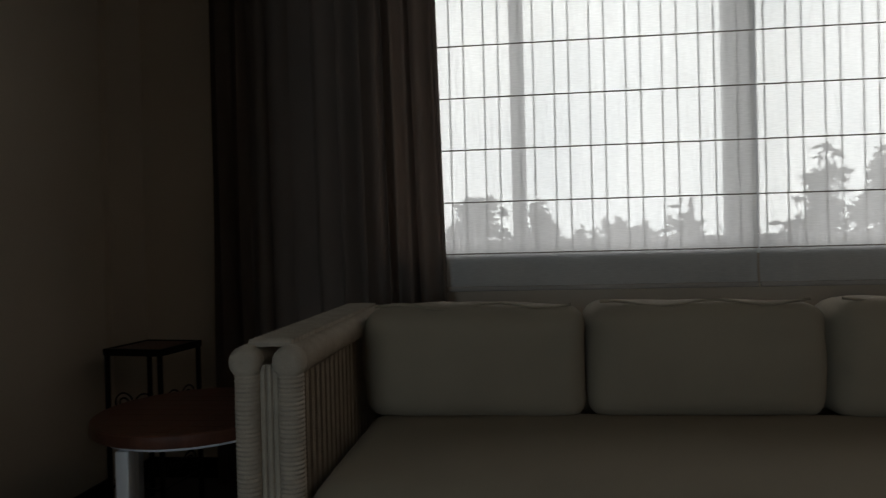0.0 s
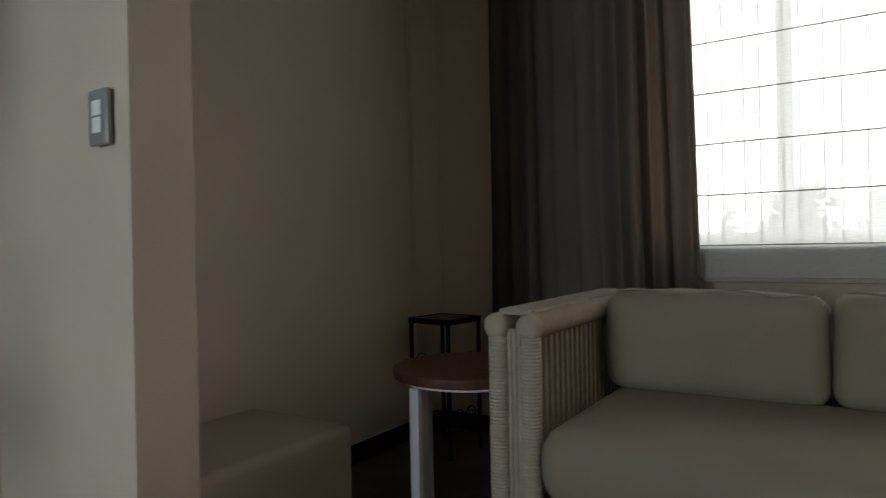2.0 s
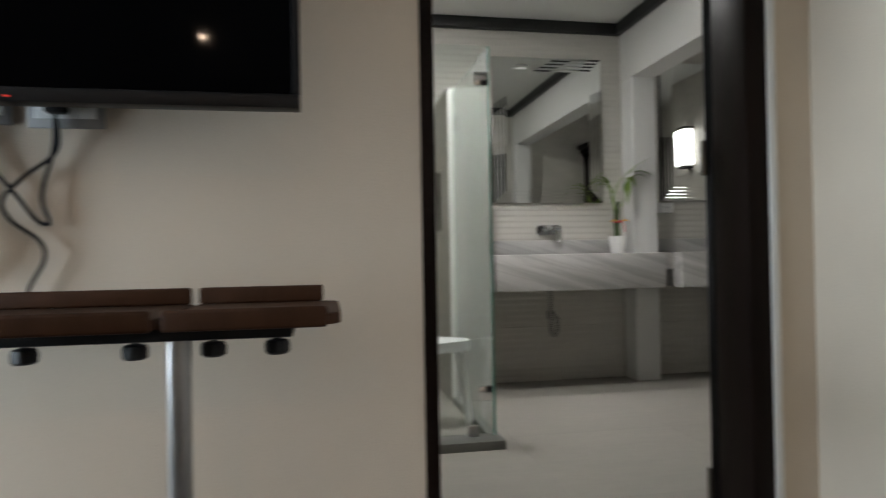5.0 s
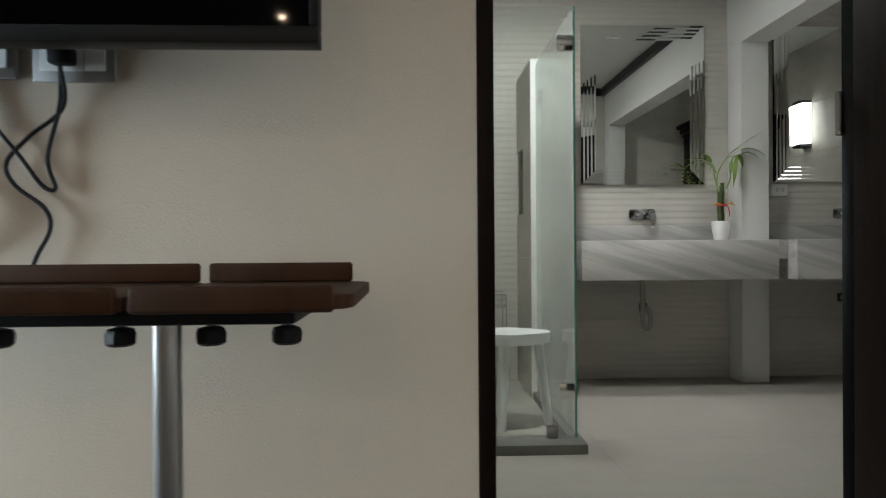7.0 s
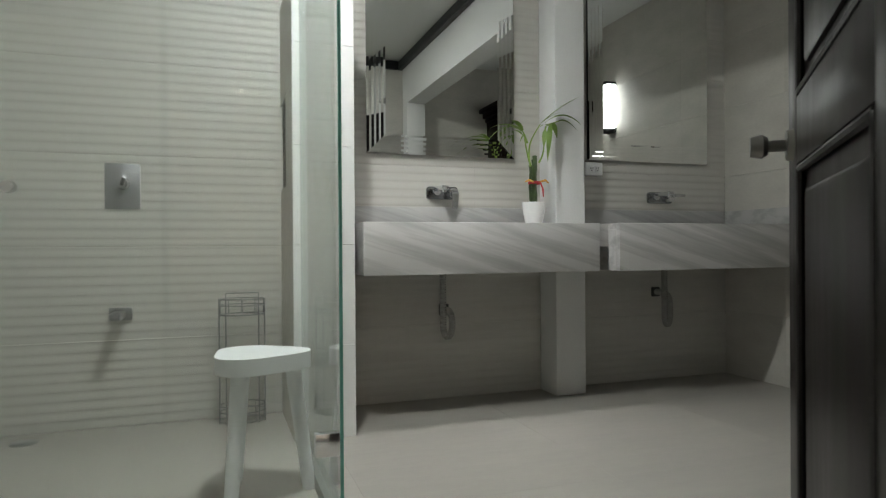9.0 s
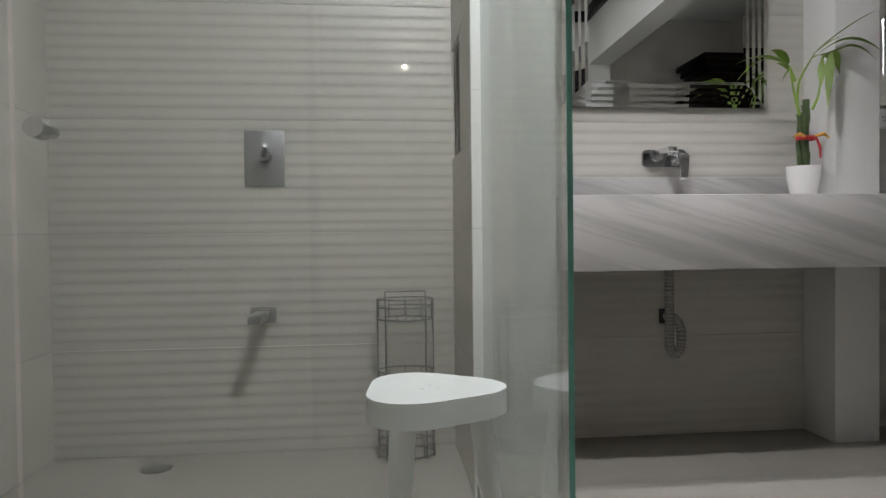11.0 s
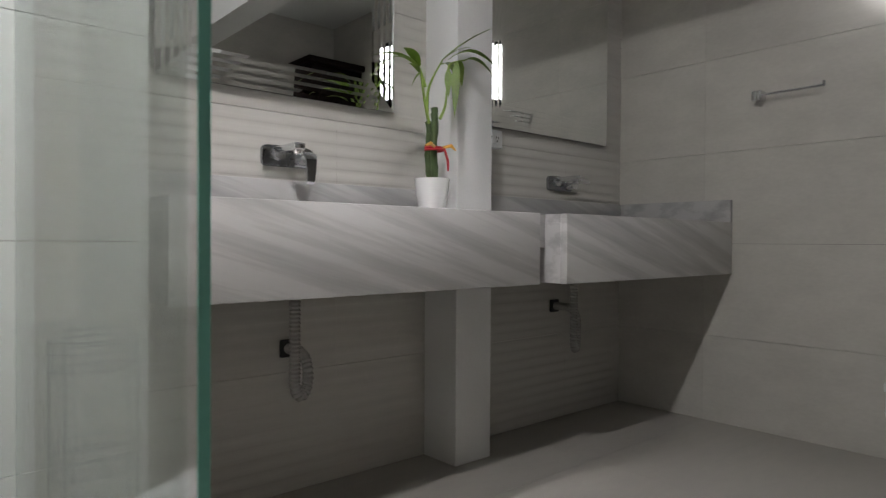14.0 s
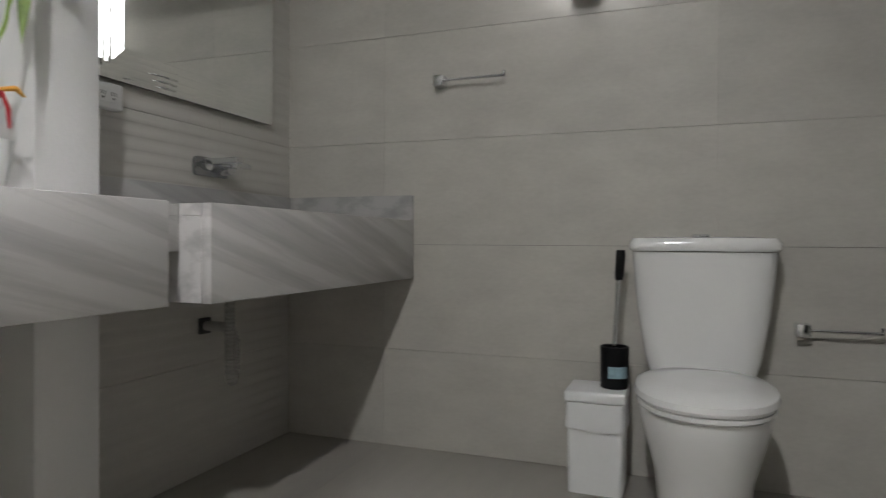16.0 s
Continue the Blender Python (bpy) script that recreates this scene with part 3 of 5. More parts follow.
for sy in (-1, 1):
    bm = bmesh.new()
    rod((DW - 0.06, sy * DT / 2, 1.03), (DW - 0.06, sy * (DT / 2 + 0.012), 1.03), 0.033, 0.030, 24, bm)
    rod((DW - 0.06, sy * (DT / 2 + 0.012), 1.03), (DW - 0.06, sy * (DT / 2 + 0.045), 1.03), 0.012, 0.012, 16, bm)
    rod((DW - 0.06, sy * (DT / 2 + 0.045), 1.03), (DW - 0.06, sy * (DT / 2 + 0.055), 1.03), 0.018, 0.024, 20, bm)
    rod((DW - 0.06, sy * (DT / 2 + 0.055), 1.03), (DW - 0.06, sy * (DT / 2 + 0.078), 1.03), 0.025, 0.020, 20, bm)
    part("door_knob", bm, BRONZE, leaf, "dark nickel door knob", local=True)
for z in (0.28, 1.22, 1.88):
    hg = part("hinge", rod((-0.008, 0.024, z - 0.05), (-0.008, 0.024, z + 0.05), 0.0075, n=12), BRONZE, leaf, "dark metal butt hinge", local=True)

# ---- things: bathroom fittings ----
def tap(yc, zc, hanging):
    """Wall-mounted basin mixer: rounded plate, flat spout, cartridge and lever."""
    t = thing("basin_tap", (BX + 0.03, yc, zc), "chrome wall-mounted basin mixer tap", "tap", "basin taps")
    x0 = BX + 0.0005
    part("wall_plate", rounded_plate(x0, x0 + 0.014, yc - 0.092, yc + 0.092, zc - 0.035, zc + 0.035, 0.018), CHROME_DARK_REFLECTION, t)
    ys, yl = yc - 0.035, yc + 0.050
    bm = rod((x0 + 0.014, ys, zc + 0.008), (x0 + 0.03, ys, zc + 0.008), 0.024, 0.022, 20)
    box(bm, x0 + 0.02, ys - 0.020, zc + 0.006, x0 + 0.165, ys + 0.020, zc + 0.028, 0.005, 3)
    rod((x0 + 0.145, ys, zc + 0.006), (x0 + 0.145, ys, zc - 0.006), 0.012, 0.012, 16, bm)
    part("spout", bm, CHROME, t, "flat chrome spout")
    ct = part("cartridge", rod((x0 + 0.014, yl, zc), (x0 + 0.062, yl, zc), 0.028, 0.025, 24), CHROME, t)
    bm = bmesh.new()
    # curved lever: out of the cartridge and bent down, or laid flat along the wall
    path = [(0.058 + 0.030 * math.sin(a), 0.016 - 0.030 * (1 - math.cos(a))) for a in np.linspace(0, math.pi / 2, 7)] + [(0.088, -0.045), (0.084, -0.085)]
    prev = None
    for u, w in path:
        h = 0.020 - 0.006 * (-w / 0.085 if w < 0 else 0)
        ends = [(u, -h, w), (u, h, w), (u - 0.010, h, w - 0.008), (u - 0.010, -h, w - 0.008)]
        if hanging:
            row = [bm.verts.new((x0 + a, yl + b, zc + c)) for a, b, c in ends]
        else:
            row = [bm.verts.new((x0 + a, yl - c, zc + 0.012 + b * 0.55)) for a, b, c in ends]
        if prev:
            for k in range(4):
                bm.faces.new((prev[k], prev[(k + 1) % 4], row[(k + 1) % 4], row[k]))
        else:
            bm.faces.new(row[::-1])
        prev = row
    bm.faces.new(prev)
    part("lever", bm, CHROME, ct, "curved chrome lever")
    return t


# tap chrome for the plates, its colour darkened for the dim room it reflects
CHROME_DARK_REFLECTION = mat("chrome_dark_reflection", (0.30, 0.31, 0.32), 0.12, 1.0, vary=0.05, bump=0.0)
tap(1.000, 1.142, True)
tap(2.455, 1.142, False)


def trap(yc, zb, zf, label):
    t = thing("drain_hose", (BX + 0.16, yc, 0.70), label, "drain pipe", "drain hoses")
    pts = [(BX + 0.17, yc, z) for z in (0.80, 0.74, 0.68, 0.62, 0.56, 0.50, zb + 0.06)]
    for k in range(1, 8):
        a = math.pi * k / 7
        pts.append((BX + 0.17 - 0.012 * (1 - math.cos(a)), yc + 0.030 * (1 - math.cos(a)), zb + 0.06 - 0.05 * math.sin(a)))
    pts += [(BX + 0.145, yc + 0.060, zf - 0.05), (BX + 0.13, yc + 0.060, zf - 0.018), (BX + 0.09, yc + 0.060, zf), (BX + 0.002, yc + 0.060, zf)]
    # corrugated: dense points with alternating radius
    dense, rad = [], []
    for a, b in zip(pts, pts[1:]):
        a, b = Vector(a), Vector(b)
        n = max(2, int((b - a).length / 0.0062))
        for k in range(n):
            dense.append(a.lerp(b, k / n))
            rad.append(0.0195 if len(dense) % 2 else 0.0145)
    part("hose", tube(dense, rad, 10), PLASTICGREY, t, "translucent grey corrugated hose")
    part("wall_flange", boxes((BX + 0.0005, yc + 0.032, zf - 0.03, BX + 0.016, yc + 0.088, zf + 0.03), bev=0.004), DARKGREY, t, "dark square wall flange")
    return t


PLASTICGREY = mat("grey_hose", (0.40, 0.39, 0.37), 0.10, vary=0.1, bump=0)
trap(0.945, 0.355, 0.495, "grey corrugated drain hose under the vanity counter")
trap(2.36, 0.355, 0.552, "grey corrugated drain hose under the vanity counter")

outlet = thing("power_outlet", (BX + 0.02, 1.961, 1.306), "white double power outlet between pillar and mirror", "outlet")
part("plate", box(bmesh.new(), BX + 0.0005, 1.902, 1.266, BX + 0.040, 2.020, 1.346, 0.007, 3), PLASTIC, outlet)
part("insert", box(bmesh.new(), BX + 0.0402, 1.922, 1.284, BX + 0.0425, 2.000, 1.328, 0.001, 1), PLASTIC, outlet)
for dy in (-0.020, 0.020):
    so = part("socket", boxes((BX + 0.0427, 1.961 + dy - 0.015, 1.289, BX + 0.0437, 1.961 + dy + 0.015, 1.323), bev=0.0004), PLASTIC, outlet)
    part("slot", boxes((BX + 0.0438, 1.961 + dy - 0.008, 1.304, BX + 0.0443, 1.961 + dy - 0.005, 1.316), (BX + 0.0438, 1.961 + dy + 0.005, 1.304, BX + 0.0443, 1.961 + dy + 0.008, 1.316),
                       (BX + 0.0438, 1.961 + dy - 0.003, 1.293, BX + 0.0443, 1.961 + dy + 0.003, 1.299)), BLACKPLASTIC, so)

# lucky bamboo in a white pot
plant = thing("bamboo_plant", (-4.56, 1.447, 0.957), "small green bamboo plant with red ribbon in white pot", "plant")
PX, PY = -4.56, 1.447
part("pot", lathe([(0.040, 0.9575), (0.046, 0.97), (0.058, 1.03), (0.063, 1.082), (0.058, 1.082), (0.050, 1.055)], PX, PY, 28), CERAMIC, plant)
part("soil", lathe([(0.050, 1.04), (0.048, 1.062)], PX, PY, 20), SOIL, plant)
for dx, dy, h in ((0.0, 0.009, 0.285), (0.014, -0.004, 0.262), (-0.011, -0.008, 0.235)):
    pts, rr = [], []
    for i in range(13):
        z = 1.05 + h * i / 12
        pts.append((PX + dx + 0.004 * math.sin(i * 0.8), PY + dy, z))
        rr.append(0.0115 if i % 3 else 0.0134)
    part("stalk", tube(pts, rr, 10), STALK, plant)
bm = bmesh.new()
for k, zz in enumerate((1.185, 1.192)):
    tube([(PX + 0.03 * math.cos(a), PY + 0.008 + 0.032 * math.sin(a), zz) for a in np.linspace(0, 2 * math.pi, 20)[:-1]], 0.005, 6, True, bm)
part("ribbon", bm, RIBBONR, plant, "red ribbon tied round the stalks")
bm = tube([(PX + 0.034, PY - 0.02, 1.192), (PX + 0.05, PY - 0.05, 1.198), (PX + 0.05, PY - 0.075, 1.188)], [0.005, 0.007, 0.003], 6)
part("bow", bm, RIBBONY, plant, "gold ribbon bow")
bm = tube([(PX + 0.034, PY + 0.02, 1.192), (PX + 0.045, PY + 0.05, 1.20), (PX + 0.045, PY + 0.07, 1.185)], [0.005, 0.007, 0.003], 6)
part("bow", bm, RIBBONY, plant, "gold ribbon bow")
bm = tube([(PX + 0.036, PY + 0.024, 1.19), (PX + 0.042, PY + 0.036, 1.15), (PX + 0.042, PY + 0.038, 1.11)], [0.004, 0.005, 0.003], 6)
part("ribbon_tail", bm, RIBBONR, plant)


def blade(base, tip, width, sag, name="leaf"):
    """One long pointed leaf, folded along its midrib."""
    b, t = Vector(base), Vector(tip)
    d = t - b
    side = d.cross(Vector((0, 0, 1)))
    side = side.normalized() if side.length > 1e-4 else Vector((0, 1, 0))
    bm = bmesh.new()
    rows = []
    n = 8
    for i in range(n + 1):
        u = i / n
        w = width * (math.sin(math.pi * min(1, 0.06 + u * 0.94) ** 0.75) + 0.03)
        c = b + d * u + Vector((0, 0, sag * 4 * u * (1 - u)))
        rows.append([bm.verts.new(c - side * w + Vector((0, 0, 0.25 * w))), bm.verts.new(c), bm.verts.new(c + side * w + Vector((0, 0, 0.25 * w)))])
    for r, q in zip(rows, rows[1:]):
        bm.faces.new((r[0], r[1], q[1], q[0]))
        bm.faces.new((r[1], r[2], q[2], q[1]))
    bmesh.ops.solidify(bm, geom=bm.faces[:], thickness=0.0006)
    part(name, bm, LEAF, plant)


# slim shoots out of the cut stalks, then the leaves
for bend in (
        ((PX +0.000, PY -0.016, 1.277), (PX +0.000, PY -0.041, 1.373), (PX +0.000, PY -0.057, 1.464)),
        ((PX +0.000, PY -0.026, 1.307), (PX +0.000, PY -0.017, 1.406), (PX +0.000, PY +0.044, 1.511)),
        ((PX +0.000, PY +0.035, 1.300), (PX +0.000, PY +0.061, 1.359), (PX +0.000, PY +0.074, 1.481)),
        ((PX +0.000, PY +0.074, 1.477), (PX +0.000, PY +0.087, 1.507), (PX +0.000, PY +0.163, 1.536)),
        ((PX +0.000, PY -0.034, 1.403), (PX +0.000, PY -0.052, 1.448), (PX +0.000, PY -0.066, 1.470))):
    part("shoot", tube(bez(bend, 6), [0.0062 - 0.0003 * k for k in range(13)], 8), LEAF, plant, "slim green shoot")
for base, tip, width, sag in (
        ((PX +0.000, PY +0.042, 1.510), (PX +0.050, PY +0.258, 1.663), 0.0150, 0.012),
        ((PX +0.000, PY +0.050, 1.516), (PX -0.030, PY +0.210, 1.598), 0.0080, 0.010),
        ((PX +0.010, PY +0.065, 1.515), (PX +0.060, PY +0.266, 1.509), 0.0135, 0.045),
        ((PX +0.020, PY +0.145, 1.529), (PX +0.080, PY +0.229, 1.467), 0.0135, 0.022),
        ((PX +0.020, PY +0.096, 1.509), (PX +0.050, PY +0.060, 1.300), 0.0115, 0.006),
        ((PX +0.010, PY +0.116, 1.519), (PX -0.020, PY +0.160, 1.439), 0.0110, 0.010),
        ((PX +0.000, PY +0.074, 1.481), (PX +0.030, PY +0.048, 1.376), 0.0100, 0.000),
        ((PX +0.000, PY -0.062, 1.471), (PX +0.010, PY -0.141, 1.517), 0.0160, 0.014),
        ((PX +0.000, PY -0.057, 1.460), (PX +0.060, PY -0.308, 1.379), 0.0085, 0.055),
        ((PX -0.010, PY -0.059, 1.474), (PX -0.030, PY -0.265, 1.466), 0.0100, 0.030),
        ((PX +0.010, PY -0.069, 1.445), (PX +0.040, PY -0.149, 1.455), 0.0070, 0.012),
        ((PX -0.010, PY -0.034, 1.447), (PX -0.050, PY -0.057, 1.408), 0.0060, 0.020),
        ((PX -0.010, PY +0.050, 1.498), (PX -0.070, PY +0.185, 1.473), 0.0100, 0.030)):
    blade(base, tip, 1.35 * width, sag)

# shower fittings on the wavy tiles
valve = thing("shower_valve", (BX + 0.02, -0.602, 1.14), "square chrome shower mixer plate with lever", "shower valve")
vp = part("plate", box(bmesh.new(), BX + 0.0005, -0.678, 1.032, BX + 0.010, -0.526, 1.249, 0.002, 2), SATIN, valve)
bm = rod((BX + 0.010, -0.60, 1.15), (BX + 0.045, -0.60, 1.15), 0.026, 0.024, 20)
rod((BX + 0.040, -0.60, 1.15), (BX + 0.120, -0.580, 1.175), 0.011, 0.008, 12, bm)
part("lever", bm, SATIN, vp, "satin steel lever")
spout = thing("tub_spout", (BX + 0.03, -0.63, 0.54), "short square chrome shower outlet", "shower outlet")
part("body", box(bmesh.new(), BX + 0.0005, -0.665, 0.505, BX + 0.012, -0.565, 0.568, 0.003, 2), STEEL, spout)
part("nozzle", box(bmesh.new(), BX + 0.0122, -0.642, 0.520, BX + 0.185, -0.592, 0.552, 0.006, 2), STEEL, spout)

caddy = thing("wire_caddy", (BX + 0.12, -0.06, 0.045), "grey wire shower caddy with two round baskets standing on the floor", "shelf")
CX, CY = BX + 0.125, -0.07
for zt in (0.57, 0.30, 0.06):
    bm = bmesh.new()
    for zz in (zt - 0.045, zt, zt + 0.03):
        tube([(CX + 0.075 * math.cos(a), CY + 0.105 * math.sin(a), zz) for a in np.linspace(0, 2 * math.pi, 29)[:-1]], 0.003, 5, True, bm)
    for j in range(7):
        y = -0.09 + 0.03 * j
        w = 0.075 * math.sqrt(max(0.0, 1 - (y / 0.105) ** 2))
        rod((CX - w, CY + y, zt - 0.045), (CX + w, CY + y, zt - 0.045), 0.002, n=5, bm=bm)
    for k in range(10):
        a = 2 * math.pi * k / 10
        rod((CX + 0.075 * math.cos(a), CY + 0.105 * math.sin(a), zt - 0.045), (CX + 0.075 * math.cos(a), CY + 0.105 * math.sin(a), zt + 0.03), 0.002, n=5, bm=bm)
    part("basket", bm, WIRE, caddy)
for dy in (-0.105, -0.075, 0.075, 0.105):
    part("upright", rod((CX + (0.03 if abs(dy) < 0.1 else 0), CY + dy, -0.001), (CX + (0.03 if abs(dy) < 0.1 else 0), CY + dy, 0.63 if abs(dy) < 0.1 else 0.60), 0.0035, n=6), WIRE, caddy)
part("top_rail", rod((CX + 0.03, CY - 0.075, 0.63), (CX + 0.03, CY + 0.075, 0.63), 0.0035, n=6), WIRE, caddy)

# stool
stool = thing("shower_stool", (-3.60, -0.05, 0), "white plastic shower stool with a rounded triangular seat", "stool")
SX, SY = -3.722, -0.050
outline = []
for k in range(80):
    a = 2 * math.pi * k / 80
    r = 0.158 + 0.019 * math.cos(3 * (a - radians(85)))
    outline.append((SX + r * math.cos(a) * 0.94, SY + r * math.sin(a)))
st = part("seat", prism(outline, 0.430, 0.486, 0.018, 4), PLASTIC, stool)
for dx, dy in ((0.02, -0.018), (0.02, 0.018), (-0.015, 0.0)):
    part("drain_hole", lathe([(0.0045, 0.4852), (0.0045, 0.4863)], SX + dx, SY + dy, 12), GREYPLATE, st, "small drain hole")
for a, sp in ((85, 0.135), (205, 0.135), (325, 0.135)):
    c, sn = math.cos(radians(a)), math.sin(radians(a))
    part("leg", rod((SX + sp * c * 0.85, SY + sp * sn * 0.85, 0.431), (SX + 1.25 * sp * c, SY + 1.25 * sp * sn, -0.001), 0.027, 0.022, 16), PLASTIC, stool)

# toilet
toilet = thing("toilet", (-3.06, 2.65, 0), "white ceramic close-coupled toilet with the lid down", "toilet")
TX = -3.065


def loft(sections, n=36, bm=None):
    """Body through rounded sections (cx, cy, half width, front, back, z, square)."""
    bm = bm or bmesh.new()
    rings = []
    for cx, cy, hw, fr, bk, z, sq in sections:
        ring = []
        for k in range(n):
            a = 2 * math.pi * k / n
            c, sn = math.cos(a), math.sin(a)
            e = 2.0 / sq
            x = hw * math.copysign(abs(c) ** e, c)
            y = (bk if sn > 0 else fr) * math.copysign(abs(sn) ** e, sn)
            ring.append(bm.verts.new((cx + x, cy + y, z)))
        rings.append(ring)
    for a, b in zip(rings, rings[1:]):
        for k in range(n):
            bm.faces.new((a[k], a[(k + 1) % n], b[(k + 1) % n], b[k]))
    bm.faces.new(rings[0][::-1])
    bm.faces.new(rings[-1])
    return bm


part("bowl", loft([(TX, 2.66, 0.125, 0.24, 0.20, 0.0, 2.6), (TX, 2.66, 0.13, 0.25, 0.20, 0.04, 2.6), (TX, 2.65, 0.145, 0.27, 0.22, 0.18, 2.5), (TX, 2.62, 0.175, 0.29, 0.25, 0.30, 2.4),
                   (TX, 2.60, 0.19, 0.30, 0.27, 0.375, 2.3), (TX, 2.60, 0.188, 0.298, 0.27, 0.39, 2.3)]), CERAMIC, toilet)
part("seat", loft([(TX, 2.59, 0.190, 0.30, 0.22, 0.392, 2.3), (TX, 2.59, 0.196, 0.306, 0.22, 0.398, 2.3), (TX, 2.59, 0.196, 0.306, 0.22, 0.408, 2.3), (TX, 2.59, 0.190, 0.30, 0.22, 0.412, 2.3)]), CERAMIC, toilet)
part("lid", loft([(TX, 2.59, 0.198, 0.308, 0.23, 0.4145, 2.3), (TX, 2.59, 0.203, 0.312, 0.23, 0.424, 2.3), (TX, 2.59, 0.199, 0.306, 0.228, 0.440, 2.3), (TX, 2.59, 0.18, 0.285, 0.21, 0.450, 2.3), (TX, 2.59, 0.10, 0.18, 0.14, 0.456, 2.3)]), CERAMIC, toilet)
part("tank", loft([(TX, 2.875, 0.165, 0.085, 0.095, 0.41, 4), (TX, 2.872, 0.185, 0.092, 0.10, 0.48, 4.5), (TX, 2.87, 0.212, 0.10, 0.10, 0.64, 4), (TX, 2.868, 0.229, 0.105, 0.102, 0.838, 5)]), CERAMIC, toilet)
tl = part("tank_lid", loft([(TX, 2.866, 0.232, 0.112, 0.104, 0.841, 5), (TX, 2.866, 0.239, 0.116, 0.106, 0.848, 5), (TX, 2.866, 0.239, 0.116, 0.106, 0.868, 5), (TX, 2.866, 0.228, 0.106, 0.10, 0.884, 5), (TX, 2.866, 0.15, 0.07, 0.07, 0.889, 4)]), CERAMIC, toilet)
part("flush_button", lathe([(0.030, 0.888), (0.030, 0.894), (0.024, 0.899)], TX - 0.005, 2.866, 20), CHROME, tl, "chrome flush button")

# bin and brush
bin_ob = thing("waste_bin", (-3.405, 2.80, 0), "white plastic waste bin with a bag edge hanging out", "bin")
part("body", loft([(-3.407, 2.815, 0.094, 0.082, 0.10, 0.0, 9), (-3.407, 2.815, 0.099, 0.087, 0.105, 0.30, 9)]), PLASTIC, bin_ob)
bm = loft([(-3.407, 2.815, 0.104, 0.094, 0.110, 0.222, 8), (-3.407, 2.815, 0.105, 0.096, 0.111, 0.23, 8), (-3.407, 2.815, 0.1015, 0.0895, 0.1075, 0.315, 9)], 60)
for v in bm.verts:
    if v.co.z < 0.245:
        v.co.z += 0.006 * math.sin(v.co.x * 26 + v.co.y * 18) + 0.002 * math.sin(v.co.x * 90)
part("bag", bm, PLASTIC, bin_ob, "thin white bin bag folded over the rim")
part("lid", box(bmesh.new(), -3.512, 2.722, 0.3155, -3.302, 2.928, 0.355, 0.010, 3), PLASTIC, bin_ob)
brush = thing("toilet_brush", (-3.345, 2.83, 0.355), "black toilet brush with steel handle in a black holder", "toilet brush")
BXX, BYY = -3.352, 2.835
hd = part("holder", lathe([(0.046, 0.3555), (0.048, 0.36), (0.050, 0.50), (0.044, 0.503), (0.043, 0.49)], BXX, BYY, 28), BLACKPLASTIC, brush)
bm = bmesh.new()
for k in range(6):
    a0, a1 = radians(250 + 14 * k), radians(250 + 14 * (k + 1))
    z0, z1 = 0.395, 0.435
    q = [bm.verts.new((BXX + 0.0505 * math.cos(a), BYY + 0.0505 * math.sin(a), z)) for a, z in ((a0, z0), (a1, z0), (a1, z1), (a0, z1))]
    bm.faces.new(q)
part("label_patch", bm, LABEL, hd, "pale blue paper label")
part("rod", rod((BXX - 0.002, BYY, 0.48), (BXX + 0.012, BYY + 0.01, 0.745), 0.0085, n=12), CHROME, brush)
part("handle", tube([(BXX + 0.0125, BYY + 0.0105, 0.735), (BXX + 0.013, BYY + 0.011, 0.75), (BXX + 0.017, BYY + 0.013, 0.825), (BXX + 0.0175, BYY + 0.0135, 0.842)], [0.013, 0.016, 0.0175, 0.015], 14), BLACKPLASTIC, brush)


def rail(x0, x1, z, name, label, dark=False):
    t = thing(name, (x0, BN, z), label, "rail", "wall rails")
    part("mount", box(bmesh.new(), x0 - 0.022, BN - 0.055, z - 0.022, x0 + 0.022, BN - 0.0005, z + 0.022, 0.004, 2), CHROME, t)
    bm = rod((x0 + 0.022, BN - 0.045, z), (x1, BN - 0.045, z), 0.006, n=10)
    rod((x1 - 0.004, BN - 0.045, z), (x1 - 0.004, BN - 0.045, z + 0.02), 0.006, n=10, bm=bm)
    part("bar", bm, CHROME, t)
    return t


rail(-4.062, -3.785, 1.522, "towel_rail", "short chrome towel rail on the tiled wall")
rail(-2.745, -2.515, 0.575, "paper_holder", "chrome toilet paper holder without a roll")

tall = thing("tall_cabinet", (-2.04, 2.68, 0), "tall dark espresso wooden cabinet with a moulded cornice", "cabinet")
part("body", boxes((-2.23, 2.54, 0.06, -1.815, 2.94, 2.16), bev=0.003), ESPRESSO, tall)
part("plinth", boxes((-2.21, 2.56, 0.0, -1.83, 2.92, 0.0598)), ESPRESSO, tall)
part("cornice", boxes((-2.25, 2.52, 2.1602, -1.815, 2.96, 2.20), (-2.28, 2.49, 2.2002, -1.815, 2.965, 2.25), (-2.32, 2.45, 2.2502, -1.815, 2.97, 2.30), bev=0.008), ESPRESSO, tall)
for y0_, y1_, yk in ((2.545, 2.737, 2.715), (2.743, 2.935, 2.765)):
    dr = part("door", boxes((-2.252, y0_, 0.08, -2.2305, y1_, 2.14), bev=0.003), ESPRESSO, tall)
    part("knob", rod((-2.2525, yk, 1.05), (-2.275, yk, 1.05), 0.010, 0.012, 14), BRONZE, dr)

